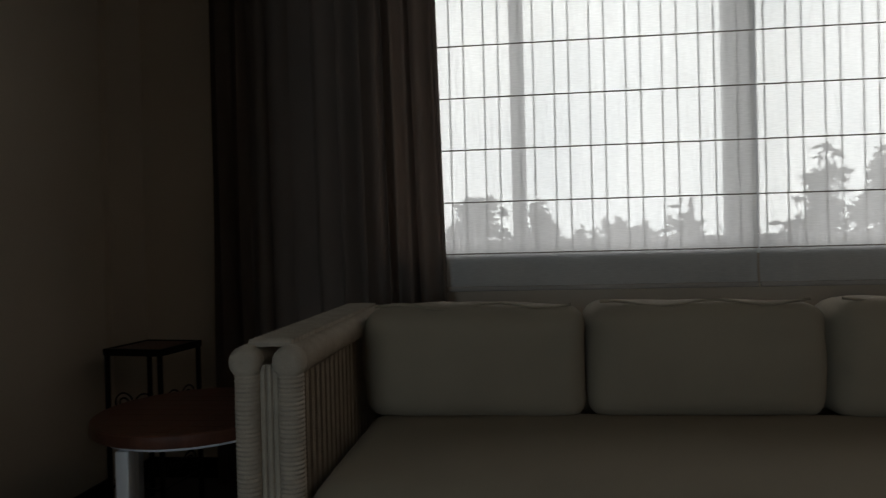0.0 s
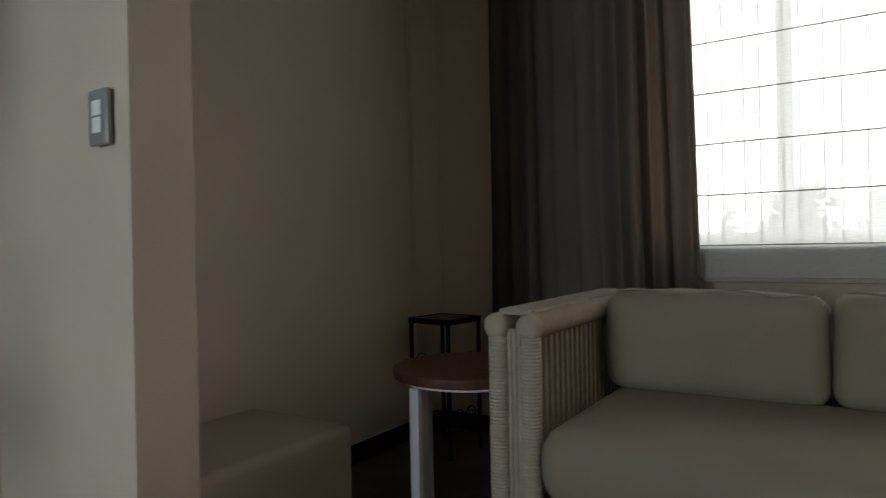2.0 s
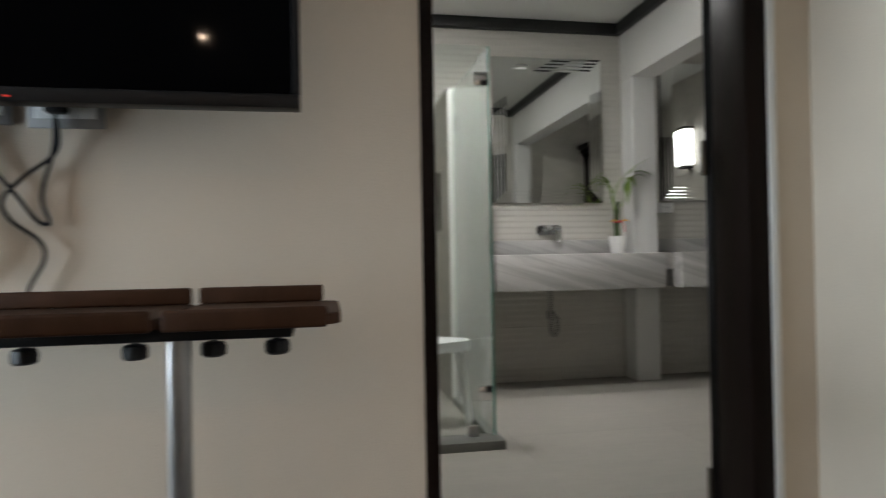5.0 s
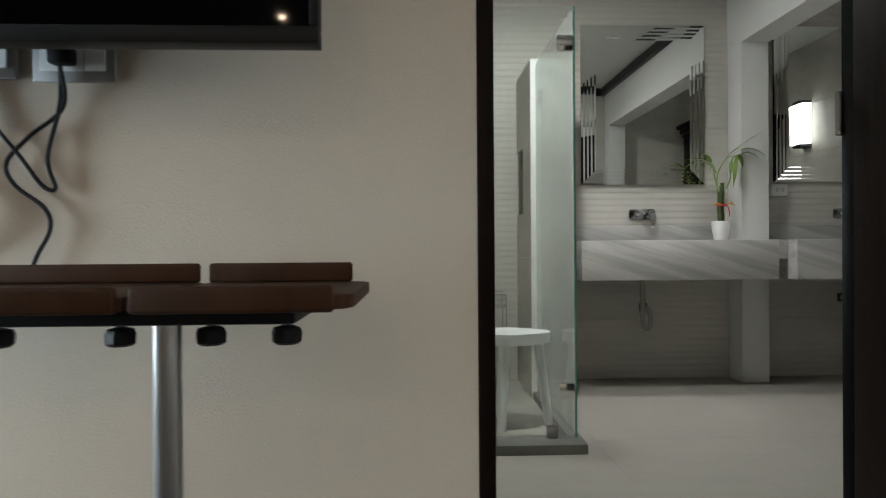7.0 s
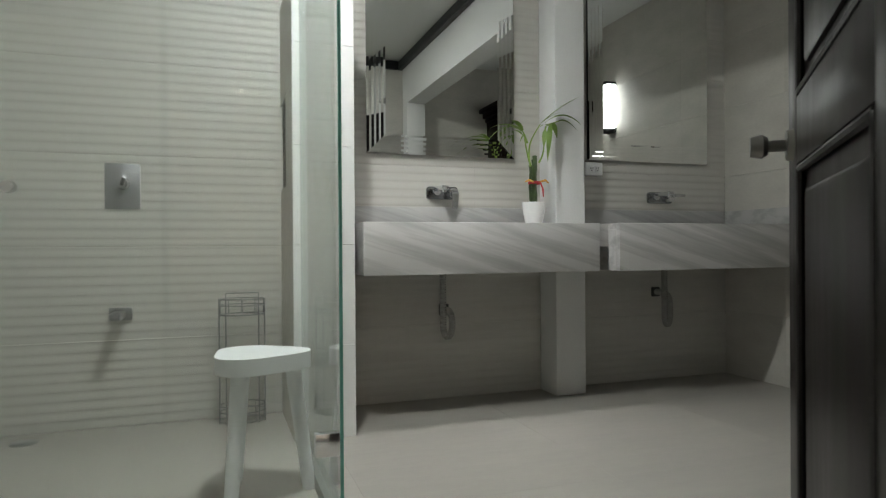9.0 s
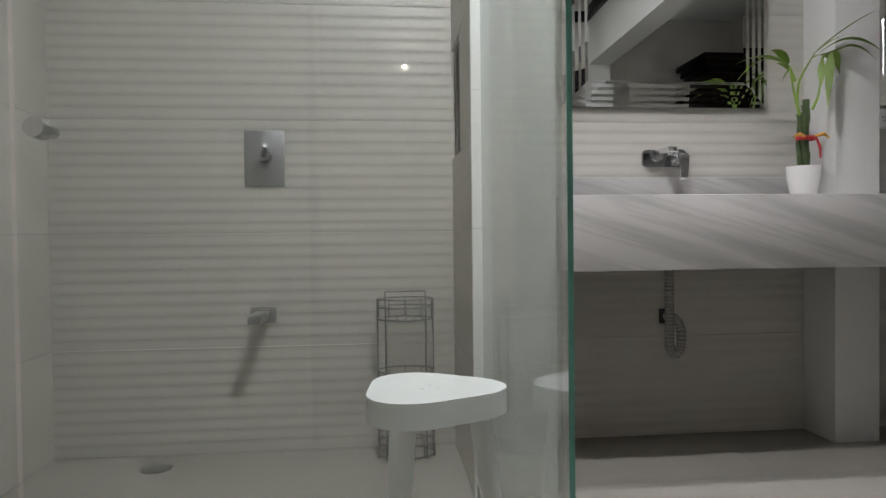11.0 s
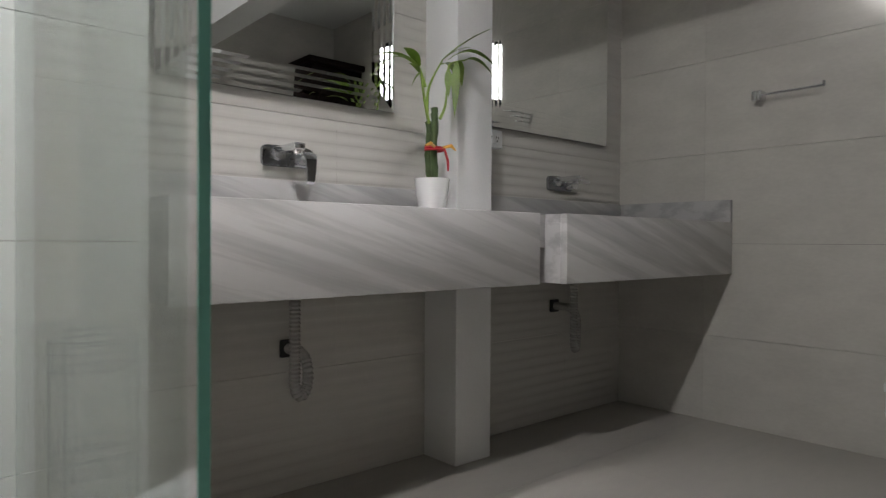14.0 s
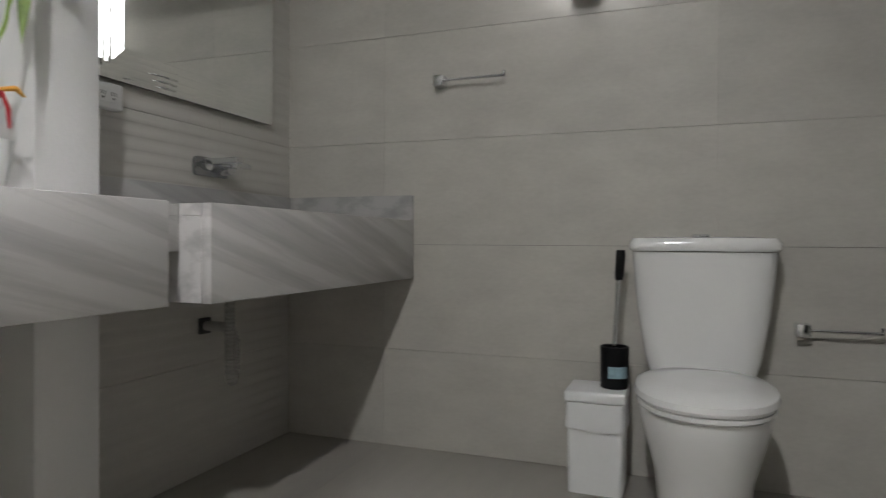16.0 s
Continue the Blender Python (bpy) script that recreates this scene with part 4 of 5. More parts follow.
# wall light
sconce = thing("wall_light", (-3.475, BN, 1.98), "lit white wall light with dark end brackets", "wall lamp")
part("diffuser", box(bmesh.new(), -3.572, 2.868, 1.825, -3.378, 2.955, 2.185, 0.006, 3), SCONCE, sconce)
part("bracket", boxes((-3.535, 2.872, 1.795, -3.415, 2.979, 1.8235), bev=0.003), BLACKTRIM, sconce)
part("bracket", boxes((-3.535, 2.872, 2.1865, -3.415, 2.979, 2.215), bev=0.003), BLACKTRIM, sconce)
part("back_plate", boxes((-3.535, 2.9552, 1.8237, -3.415, 2.979, 2.1863)), BLACKTRIM, sconce)

# ceiling lamp and vent
dome = thing("ceiling_light", (LAMP_X, LAMP_Y, HB), "round white glass ceiling light, lit", "ceiling lamp")
part("base", lathe([(0.085, HB - 0.0005), (0.085, HB - 0.018), (0.081, HB - 0.02)], LAMP_X, LAMP_Y, 36), PLASTIC, dome)
part("diffuser", lathe([(0.079, HB - 0.0203), (0.074, HB - 0.030), (0.060, HB - 0.038), (0.03, HB - 0.043)], LAMP_X, LAMP_Y, 36), COOLBULB, dome, "glowing white glass dome")
RECESS = emitter("recessed_lens", (0.97, 1.0, 0.97), 0.6)


def downlight(cx, cy, name, label):
    t = thing(name, (cx, cy, HB), label, "ceiling lamp")
    bm = bmesh.new()
    pr = [(0.065, HB - 0.0005), (0.065, HB - 0.010), (0.058, HB - 0.026), (0.050, HB - 0.026), (0.046, HB - 0.012)]
    rings = [[bm.verts.new((cx + r * math.cos(2 * math.pi * k / 28), cy + r * math.sin(2 * math.pi * k / 28), z)) for k in range(28)] for r, z in pr]
    for a, b in zip(rings, rings[1:]):
        for k in range(28):
            bm.faces.new((a[k], a[(k + 1) % 28], b[(k + 1) % 28], b[k]))
    part("trim_ring", bm, PLASTIC, t)
    part("lens", lathe([(0.045, HB - 0.014), (0.044, HB - 0.018)], cx, cy, 24), RECESS, t, "dimly glowing lens")


downlight(-4.12, 1.02, "vanity_downlight", "small round white ceiling downlight over the basin")

drain = thing("floor_drain", (-4.66, -0.98, 0), "round steel floor drain in the shower", "drain")
part("grate", lathe([(0.055, -0.001), (0.055, 0.002), (0.05, 0.003)], -4.66, -0.98, 24), STEEL, drain)

# ---- things: bedroom ----
def cushion(x0, y0, z0, x1, y1, z1, r, bulge, seed, rough=0.006):
    """A stuffed block: rounded, slightly bulging, uneven."""
    bm = box(bmesh.new(), x0, y0, z0, x1, y1, z1, r, 4)
    long = [e for e in bm.edges if e.calc_length() > 0.12]
    bmesh.ops.subdivide_edges(bm, edges=long, cuts=9, use_grid_fill=True)
    long = [e for e in bm.edges if e.calc_length() > 0.12]
    if long:
        bmesh.ops.subdivide_edges(bm, edges=long, cuts=2, use_grid_fill=True)
    c = Vector(((x0 + x1) / 2, (y0 + y1) / 2, (z0 + z1) / 2))
    h = Vector(((x1 - x0) / 2, (y1 - y0) / 2, (z1 - z0) / 2))
    for v in bm.verts:
        u = Vector([(v.co[i] - c[i]) / h[i] for i in range(3)])
        for i in range(3):
            j, k = (i + 1) % 3, (i + 2) % 3
            v.co[i] += math.copysign(bulge[i], u[i]) * abs(u[i]) ** 3 * (1 - u[j] ** 2) * (1 - u[k] ** 2) if abs(u[i]) > 0.3 else 0
        p = v.co * 7 + Vector((seed, 0, 0))
        v.co += rough * Vector((noise.noise(p), noise.noise(p + Vector((9, 0, 0))), noise.noise(p + Vector((0, 9, 0)))))
        v.co += rough * 0.4 * noise.noise(v.co * 22 + Vector((seed, 3, 0))) * Vector((0, -1, 1))
    return bm


sofa = thing("sofa", (0.6, 1.85, 0), "cream fabric three-seat sofa with rope-bound wooden arms", "sofa")
part("base", box(bmesh.new(), -0.41, 1.43, 0.12, 1.62, 2.34, 0.272, 0.02, 3), FABRIC, sofa)
part("seat_cushion", cushion(-0.405, 1.345, 0.278, 1.615, 2.03, 0.492, 0.075, (0.0, 0.02, 0.012), 1), FABRIC, sofa, "long plump seat cushion")
for i in range(3):
    x0 = -0.408 + 0.674 * i
    bc = part("back_cushion", cushion(x0 + 0.003, 1.925, 0.485, x0 + 0.668, 2.13, 0.812, 0.055, (0.0, 0.03, 0.012), 5 + 3 * i, 0.010), FABRIC, sofa, "plump back cushion with piped edge")
    tubep = [(x0 + 0.04 + 0.59 * k / 14, 1.965 + 0.006 * math.sin(k), 0.818 + 0.008 * math.sin(k * 0.9 + i)) for k in range(15)]
    part("piping", tube(tubep, 0.004, 6), FABRIC, bc)
part("back_frame", box(bmesh.new(), -0.41, 2.26, 0.272, 1.62, 2.34, 0.74, 0.02, 3), ROPE, sofa)


def wound(p0, p1, r, pitch=0.009, n=14):
    """A bar wound with cord: fine rings along it."""
    p0, p1 = Vector(p0), Vector(p1)
    k = max(6, int((p1 - p0).length / pitch) * 2)
    return tube([p0.lerp(p1, i / k) for i in range(k + 1)], [r * (1.0 if i % 2 else 0.93) for i in range(k + 1)], n)


for xo, xi in ((-0.545, -0.445), (1.76, 1.66)):
    s_ = 1 if xi > xo else -1
    for xb in (xo, xi):
        part("top_bar", wound((xb, 1.425, 0.752), (xb, 2.36, 0.752), 0.038, 0.013), ROPE, sofa, "cord-wound top bar of the arm")
        cap = tube([(xb, 1.392, 0.752), (xb, 1.396, 0.752), (xb, 1.408, 0.752), (xb, 1.428, 0.752)], [0.014, 0.028, 0.037, 0.0375], 18)
        part("end_cap", cap, ROPE, sofa)
        for yb in (1.425, 2.33):
            part("post", wound((xb, yb, 0.0), (xb, yb, 0.745), 0.030, 0.010), ROPE, sofa, "cord-wound wooden post")
    # lashings across the top
    xm = (xo + xi) / 2
    for k in range(34):
        y = 1.44 + 0.0268 * k
        part("lashing", tube([(xo, y, 0.79), (xm, y + 0.004, 0.791), (xi, y, 0.79)], 0.0105, 6), ROPE, sofa)
    for k in range(20):
        y = 1.475 + 0.0425 * k
        part("rope", rod((xi, y, 0.20), (xi, y, 0.75), 0.0105, n=7), ROPE, sofa)
        part("rope", rod((xo, y, 0.06), (xo, y, 0.75), 0.0105, n=7), ROPE, sofa)
    for k in range(3):
        x = xo + (xi - xo) * (0.36 + 0.15 * k)
        part("rope", rod((x, 1.425, 0.03), (x, 1.425, 0.745), 0.0075, n=7), ROPE, sofa)
    part("bottom_rail", boxes((min(xo, xi) - 0.02, 1.40, 0.05, max(xo, xi) + 0.02, 2.35, 0.10), bev=0.01), ROPE, sofa)

# round side table
table = thing("side_table", (-0.83, 1.79, 0), "round red-brown wooden side table on white metal legs", "table")
TCX, TCY, TR = -0.84, 1.765, 0.27
part("rim", lathe([(TR - 0.03, 0.527), (TR - 0.002, 0.527), (TR, 0.532), (TR, 0.556), (TR - 0.004, 0.560), (TR - 0.03, 0.560)], TCX, TCY, 48), REDWOOD, table)
for k in range(9):
    y0 = TCY - 0.238 + 0.0535 * k
    y1 = y0 + 0.0475
    w = math.sqrt(max(0.001, (TR - 0.028) ** 2 - max(abs(y0 - TCY), abs(y1 - TCY)) ** 2))
    part("slat", box(bmesh.new(), TCX - w, y0, 0.5275, TCX + w, y1, 0.5607, 0.003, 1), REDWOOD, table)
for a in (253, 343, 73, 163):
    c, sn = math.cos(radians(a)), math.sin(radians(a))
    lx, ly = TCX + 0.245 * c, TCY + 0.245 * sn
    part("leg", boxes((lx - 0.017, ly - 0.014, 0, lx + 0.017, ly + 0.014, 0.5145), bev=0.002), WHITEMETAL, table, "square white metal leg")
for a in (0, 90):
    dx, dy = (0.235, 0.0) if a == 0 else (0.0, 0.235)
    part("brace", rod((TCX - dx, TCY - dy, 0.5205), (TCX + dx, TCY + dy, 0.5205), 0.006, n=8), WHITEMETAL, table)
part("ring", tube([(TCX + 0.245 * math.cos(a), TCY + 0.245 * math.sin(a), 0.5206) for a in np.linspace(0, 2 * math.pi, 41)[:-1]], 0.0062, 8, True), WHITEMETAL, table)

# wrought-iron rack in the corner
rack = thing("iron_stand", (-1.345, 2.41, 0), "black wrought-iron plant stand with a tiled top", "stand", turn=-8.0)
RX0, RX1, RY0, RY1 = -0.115, 0.115, -0.115, 0.115
for x in (RX0, RX1):
    for y in (RY0, RY1):
        part("leg", boxes((x - 0.007, y - 0.007, 0, x + 0.007, y + 0.007, 0.619)), BLACKPLASTIC, rack, local=True)
bm = boxes((RX0 - 0.010, RY0 - 0.010, 0.6192, RX1 + 0.010, RY0 + 0.006, 0.645), (RX0 - 0.010, RY1 - 0.006, 0.6192, RX1 + 0.010, RY1 + 0.010, 0.645),
           (RX0 - 0.010, RY0 + 0.0062, 0.6192, RX0 + 0.006, RY1 - 0.0062, 0.645), (RX1 - 0.006, RY0 + 0.0062, 0.6192, RX1 + 0.010, RY1 - 0.0062, 0.645))
part("top_frame", bm, BLACKPLASTIC, rack, local=True)
part("top_panel", boxes((RX0 + 0.0065, RY0 + 0.0067, 0.622, RX1 - 0.0065, RY1 - 0.0067, 0.641)), REDWOOD, rack, "dark tiled top", local=True)
for z in (0.20, 0.46):
    bm = boxes((RX0, RY0 - 0.004, z - 0.08, RX1, RY0 + 0.004, z - 0.072), (RX1 - 0.004, RY0, z - 0.08, RX1 + 0.004, RY1, z - 0.072))
    part("rail", bm, BLACKPLASTIC, rack, local=True)
    for axis in (0, 1):
        for sgn in (-1, 1):
            pts = []
            for k in range(22):
                a = k / 21 * 3.4 * math.pi
                r = 0.044 * (1 - 0.72 * k / 21)
                u, w = sgn * (0.048 - r * math.cos(a)), r * math.sin(a)
                pts.append(((RX0 + RX1) / 2 + u, RY0, z - 0.02 + w) if axis == 0 else (RX1, (RY0 + RY1) / 2 + u, z - 0.02 + w))
            part("scroll", tube(pts, 0.0035, 6), BLACKPLASTIC, rack, "curled iron scroll", local=True)

ottoman = thing("ottoman", (-1.33, 1.08, 0), "beige fabric box ottoman behind the wall end", "ottoman")
part("body", cushion(-1.567, 0.738, 0.012, -1.083, 1.420, 0.402, 0.03, (0, 0, 0.014), 25, 0.005), BEIGE, ottoman)

# curtain
curtain = thing("curtain", (-0.7, 2.60, 0.02), "taupe pleated full-length curtain drawn aside", "curtain")
bm = bmesh.new()
cols, rows_ = 150, 14
grid = []
for j in range(rows_ + 1):
    v = j / rows_
    z = 0.02 + 2.58 * v
    row = []
    for i in range(cols + 1):
        u = i / cols
        flare = 1.0 - 0.052 * v
        x = -1.185 + 1.008 * u * flare + 0.012 * math.sin(u * 61 + 0.6 * v)
        a = 0.034 * (0.7 + 0.5 * math.sin(u * 9 + 1)) * (1 - 0.25 * v)
        y = 2.595 + a * math.sin(u * 74 + 1.3 * math.sin(u * 7)) + 0.012 * math.sin(u * 31 + 2 * v) + 0.01 * noise.noise(Vector((u * 8, v * 3, 2)))
        row.append(bm.verts.new((x, y, z)))
    grid.append(row)
for j in range(rows_):
    for i in range(cols):
        bm.faces.new((grid[j][i], grid[j][i + 1], grid[j + 1][i + 1], grid[j + 1][i]))
bmesh.ops.solidify(bm, geom=bm.faces[:], thickness=0.003)
part("cloth", bm, CURTAIN, curtain)
rail_c = thing("curtain_rail", (0.9, 2.60, 2.61), "white curtain rail under the ceiling", "curtain rail")
part("track", boxes((-1.30, 2.575, 2.605, 3.45, 2.615, 2.6495)), PLASTIC, rail_c)

# window and sheer roman blinds
win = setting("window_1", boxes((WX0, 2.83, WZ0, WX1, 2.89, WZ0 + 0.055), (WX0, 2.83, WZ1 - 0.05, WX1, 2.89, WZ1), (WX0, 2.83, WZ0 + 0.0552, WX0 + 0.05, 2.89, WZ1 - 0.0502), (WX1 - 0.05, 2.83, WZ0 + 0.0552, WX1, 2.89, WZ1 - 0.0502)),
              ALUFRAME, "wide aluminium window")
for x0, x1 in ((0.062, 0.125), (0.955, 1.085), (2.02, 2.085)):
    part("mullion", boxes((x0, 2.832, WZ0 + 0.0554, x1, 2.888, WZ1 - 0.0504), bev=0.003), ALUFRAME, win)
part("window_sill", boxes((WX0 - 0.1, 2.680, WZ0 - 0.022, WX1 + 0.1, 2.7595, WZ0 + 0.004), bev=0.002), PAINT, win)
for a, b in ((WX0 + 0.052, 0.061), (0.126, 0.954), (1.086, 2.019), (2.086, WX1 - 0.052)):
    g = part("pane", boxes((a, 2.858, WZ0 + 0.056, b, 2.863, WZ1 - 0.051)), GLASS, win)
    g.visible_shadow = False
ROD_Z = (0.965, 1.175, 1.388, 1.600, 1.812, 2.024, 2.236)
for x0, x1 in ((-0.30, 1.008), (1.016, 2.32), (2.328, 3.40)):
    bl = thing("roman_blind", ((x0 + x1) / 2, 2.66, 2.4), "sheer white roman blind with thin horizontal rods", "blind", "sheer blinds")
    bm = bmesh.new()
    n = 60
    zs = [0.818] + [z for r in ROD_Z for z in (r - 0.07, r)] + [2.44]
    pts = [[bm.verts.new((x0 + (x1 - x0) * i / n, 2.660 + 0.0025 * math.sin(i * 1.9 + k) + (0.004 if k % 2 else 0.0), z)) for i in range(n + 1)] for k, z in enumerate(zs)]
    for a, b in zip(pts, pts[1:]):
        for i in range(n):
            bm.faces.new((a[i], a[i + 1], b[i + 1], b[i]))
    part("cloth", bm, SHEER, bl)
    x, k = x0 + 0.03, 0
    while x < x1 - 0.02:
        part("fold", boxes((x, 2.6665, 0.825, x + 0.0065, 2.6675, 2.43)), SHEER, bl)
        x += 0.058 if k % 2 else 0.083
        k += 1
    for z in ROD_Z:
        part("rod", rod((x0, 2.652, z), (x1, 2.652, z), 0.0028, n=6), TAPE, bl)
    part("hem_bar", boxes((x0, 2.648, 0.812, x1, 2.6595, 0.832), bev=0.003), TAPE, bl)
    part("head_rail", boxes((x0, 2.64, 2.4402, x1, 2.68, 2.48)), PLASTIC, bl)
    part("side_tape", boxes((x1 - 0.016, 2.6675, 0.82, x1, 2.6690, 2.44)), SHEER, bl)

# unseen window in the south wall, added as source for the switch wall's light
setting("added_south_window", boxes((-1.50, S - 0.09, 0.50, -0.54, S - 0.03, 0.55), (-1.50, S - 0.09, 1.75, -0.54, S - 0.03, 1.80), (-1.50, S - 0.09, 0.5502, -1.45, S - 0.03, 1.7498), (-0.59, S - 0.09, 0.5502, -0.54, S - 0.03, 1.7498)), ALUFRAME, "added window frame at the unseen end of the bedroom")

# television, plates and cables
TVX = -1.40
tv = thing("television", (TVX, -1.42, 1.26), "black flat-screen television on a wall arm", "television")
part("bezel", boxes((TVX - 0.042, -2.02, 1.250, TVX, -0.712, 1.277), (TVX - 0.042, -2.02, 1.972, TVX, -0.712, 1.986), (TVX - 0.042, -0.726, 1.2772, TVX, -0.712, 1.9718), (TVX - 0.042, -2.02, 1.2772, TVX, -2.006, 1.9718), bev=0.003), BLACKPLASTIC, tv)
part("screen", boxes((TVX - 0.037, -2.0058, 1.2772, TVX - 0.0035, -0.7262, 1.9718)), SCREEN, tv)
part("back_shell", boxes((TVX - 0.075, -1.85, 1.34, TVX - 0.0425, -0.92, 1.88), bev=0.01), BLACKPLASTIC, tv)
part("wall_arm", boxes((W + 0.0005, -1.48, 1.50, TVX - 0.0755, -1.26, 1.72), bev=0.01), BLACKPLASTIC, tv, "black wall bracket")
part("led", boxes((TVX + 0.0003, -1.222, 1.258, TVX + 0.0013, -1.214, 1.261)), REDLED, tv, "small red standby light")


def far(pts):
    """Cable points carried from a nearer plane on to the wall."""
    return [(x, -0.697 + (y + 0.697) * 1.06, 0.973 + (z - 0.973) * 1.06) for x, y, z in pts]


def plate(name, y0, z0, y1, z1, x, label, sw):
    t = thing(name, (x, (y0 + y1) / 2, (z0 + z1) / 2), label, "wall plate", "wall plates")
    part("frame", box(bmesh.new(), x + 0.0005, y0, z0, x + 0.010, y1, z1, 0.003, 2), GREYPLATE, t, "grey surround")
    n = 2 if (y1 - y0) < 0.1 else 3
    w = (y1 - y0 - 0.03) / n
    for k in range(n):
        part("insert", box(bmesh.new(), x + 0.0102, y0 + 0.016 + w * k, z0 + 0.02, x + 0.0135, y0 + 0.014 + w * (k + 1), z1 - 0.02, 0.001, 1), PLASTIC, t)
    return t


plate("wall_socket", -1.290, 1.252, -1.136, 1.337, W, "grey and white power socket with black plugs", False)
plate("wall_socket", -1.448, 1.257, -1.320, 1.340, W, "grey and white power socket under the television", False)
plate("wall_socket", -1.610, 1.214, -1.476, 1.342, W, "grey and white wall plate under the television", True)
CW = W + 0.016
cab = thing("cable", (W + 0.02, -1.30, 1.2), "black power cable hanging from the socket", "cable", "cables")
part("plug", boxes((W + 0.0137, -1.246, 1.279, W + 0.045, -1.203, 1.314), bev=0.006), BLACKPLASTIC, cab)


part("cord", tube(bez(far([(CW + 0.02, -1.195, 1.262), (CW, -1.20, 1.19), (CW, -1.262, 1.135), (CW, -1.30, 1.09), (CW, -1.285, 1.05), (CW, -1.235, 1.01), (CW, -1.225, 0.97), (CW, -1.255, 0.905), (CW, -1.27, 0.80)])), 0.0042, 7), BLACKPLASTIC, cab)
cab2 = thing("cable", (W + 0.02, -1.23, 1.2), "black power cable hanging below the television", "cable", "cables")
part("cord", tube(bez(far([(CW + 0.012, -1.20, 1.30), (CW, -1.205, 1.20), (CW, -1.228, 1.10), (CW, -1.215, 1.045), (CW, -1.238, 1.05), (CW, -1.275, 1.10), (CW, -1.325, 1.165), (CW, -1.35, 1.23), (CW, -1.37, 1.29)])), 0.0042, 7), BLACKPLASTIC, cab2)
cab3 = thing("cable", (W + 0.02, -1.40, 1.15), "coiled black cable hanging on the wall", "cable", "cables")
for k in range(5):
    bm_pts = [(CW + 0.004 * k, -1.43 + (0.084 - 0.006 * (k % 3)) * math.cos(a + k) , 1.003 + (0.076 - 0.008 * (k % 2)) * math.sin(a + k) * (1 if k < 3 else 0.7)) for a in np.linspace(0, 2 * math.pi, 41)[:-1]]
    part("loop", tube(far(bm_pts), 0.0042, 7, True), BLACKPLASTIC, cab3)
part("cord", tube(bez(far([(CW, -1.40, 1.30), (CW, -1.402, 1.2), (CW, -1.40, 1.12), (CW, -1.385, 1.065)])), 0.0042, 7), BLACKPLASTIC, cab3)
part("cord", tube(bez(far([(CW, -1.395, 1.30), (CW, -1.36, 1.21), (CW, -1.345, 1.14), (CW, -1.37, 1.085), (CW, -1.40, 1.06)])), 0.0042, 7), BLACKPLASTIC, cab3)

# light switch
sw = thing("light_switch", (-1.035, 0.561, 1.27), "grey framed light switch with two white rockers", "switch")
part("frame", box(bmesh.new(), -1.071, 0.548, 1.210, -0.999, 0.5605, 1.330, 0.005, 3), GREYPLATE, sw, "grey frame")
for z in (1.236, 1.272):
    part("rocker", box(bmesh.new(), -1.052, 0.5445, z, -1.018, 0.5478, z + 0.033, 0.002, 2), PLASTIC, sw)

# laptop table on a pole
lap = thing("laptop_table", (-1.36, -0.95, 0), "brown two-part adjustable laptop table on a steel pole", "table")


def board(y0, y1, name, right):
    x0, x1, z0, z1 = -1.54, -1.22, 0.855, 0.873
    out = [(x0, y0), (x1, y0), (x1, y1), (x0, y1)]
    if right:
        kf, kr = 0.022, 0.022
        out = [(x0, y0), (x1, y0)] + [(x1 - 1.9 * kf + 1.9 * kf * math.cos(a), y1 - kf + kf * math.sin(a)) for a in np.linspace(0, math.pi / 2, 9)] + [(x0 + kr - kr * math.sin(a), y1 - kr + kr * math.cos(a)) for a in np.linspace(0, math.pi / 2, 7)]
    part(name, prism(out, z0, z1, 0.004, 2), TABLEWOOD, lap)
    e = 0.03 if right else 0.004
    part("lip", boxes((x0, y0 + 0.004, z1 + 0.0002, x0 + 0.012, y1 - e, z1 + 0.034), bev=0.0055, seg=3), TABLEWOOD, lap, "raised rear edge")
    part("lip", boxes((x1 - 0.006, y0 + 0.004, z0 - 0.004, x1 + 0.007, y1 - (0.022 if right else 0.004), z1 + 0.013), bev=0.006, seg=3), TABLEWOOD, lap, "rounded front edge")


board(-1.42, -0.935, "board", False)
board(-0.928, -0.645, "board", True)
part("pole", rod((-1.345, -0.925, 0.0), (-1.345, -0.925, 0.828), 0.0205, n=24), STEEL, lap)
part("bracket", boxes((-1.50, -1.28, 0.831, -1.262, -0.725, 0.8548), bev=0.004), BLACKPLASTIC, lap, "black metal carrier")
part("foot", boxes((-1.53, -1.25, 0.0, -1.16, -1.21, 0.03), (-1.53, -0.68, 0.0, -1.16, -0.64, 0.03), (-1.365, -1.21, 0.0, -1.325, -0.68, 0.03), bev=0.006), BLACKPLASTIC, lap)
for y in (-0.759, -0.872, -1.006, -1.185):
    bm = rod((-1.378, y, 0.8308), (-1.378, y, 0.812), 0.007, n=10)
    lathe([(0.010, 0.816), (0.020, 0.813), (0.023, 0.806), (0.022, 0.792), (0.017, 0.788)], -1.378, y, 8, bm)
    part("clamp_knob", bm, BLACKPLASTIC, lap, "black clamp knob")

for dx, dy in ((2.4, -1.55), (2.4, 0.1)):
    dl = thing("bedroom_downlight", (dx, dy, H), "small warm recessed ceiling light", "ceiling lamp", "bedroom downlights")
    tm = part("trim", lathe([(0.055, H - 0.0005), (0.052, H - 0.008), (0.040, H - 0.009)], dx, dy, 24), PLASTIC, dl)
    part("bulb", lathe([(0.026, H - 0.0092), (0.024, H - 0.011)], dx, dy, 20), WARMBULB, tm)

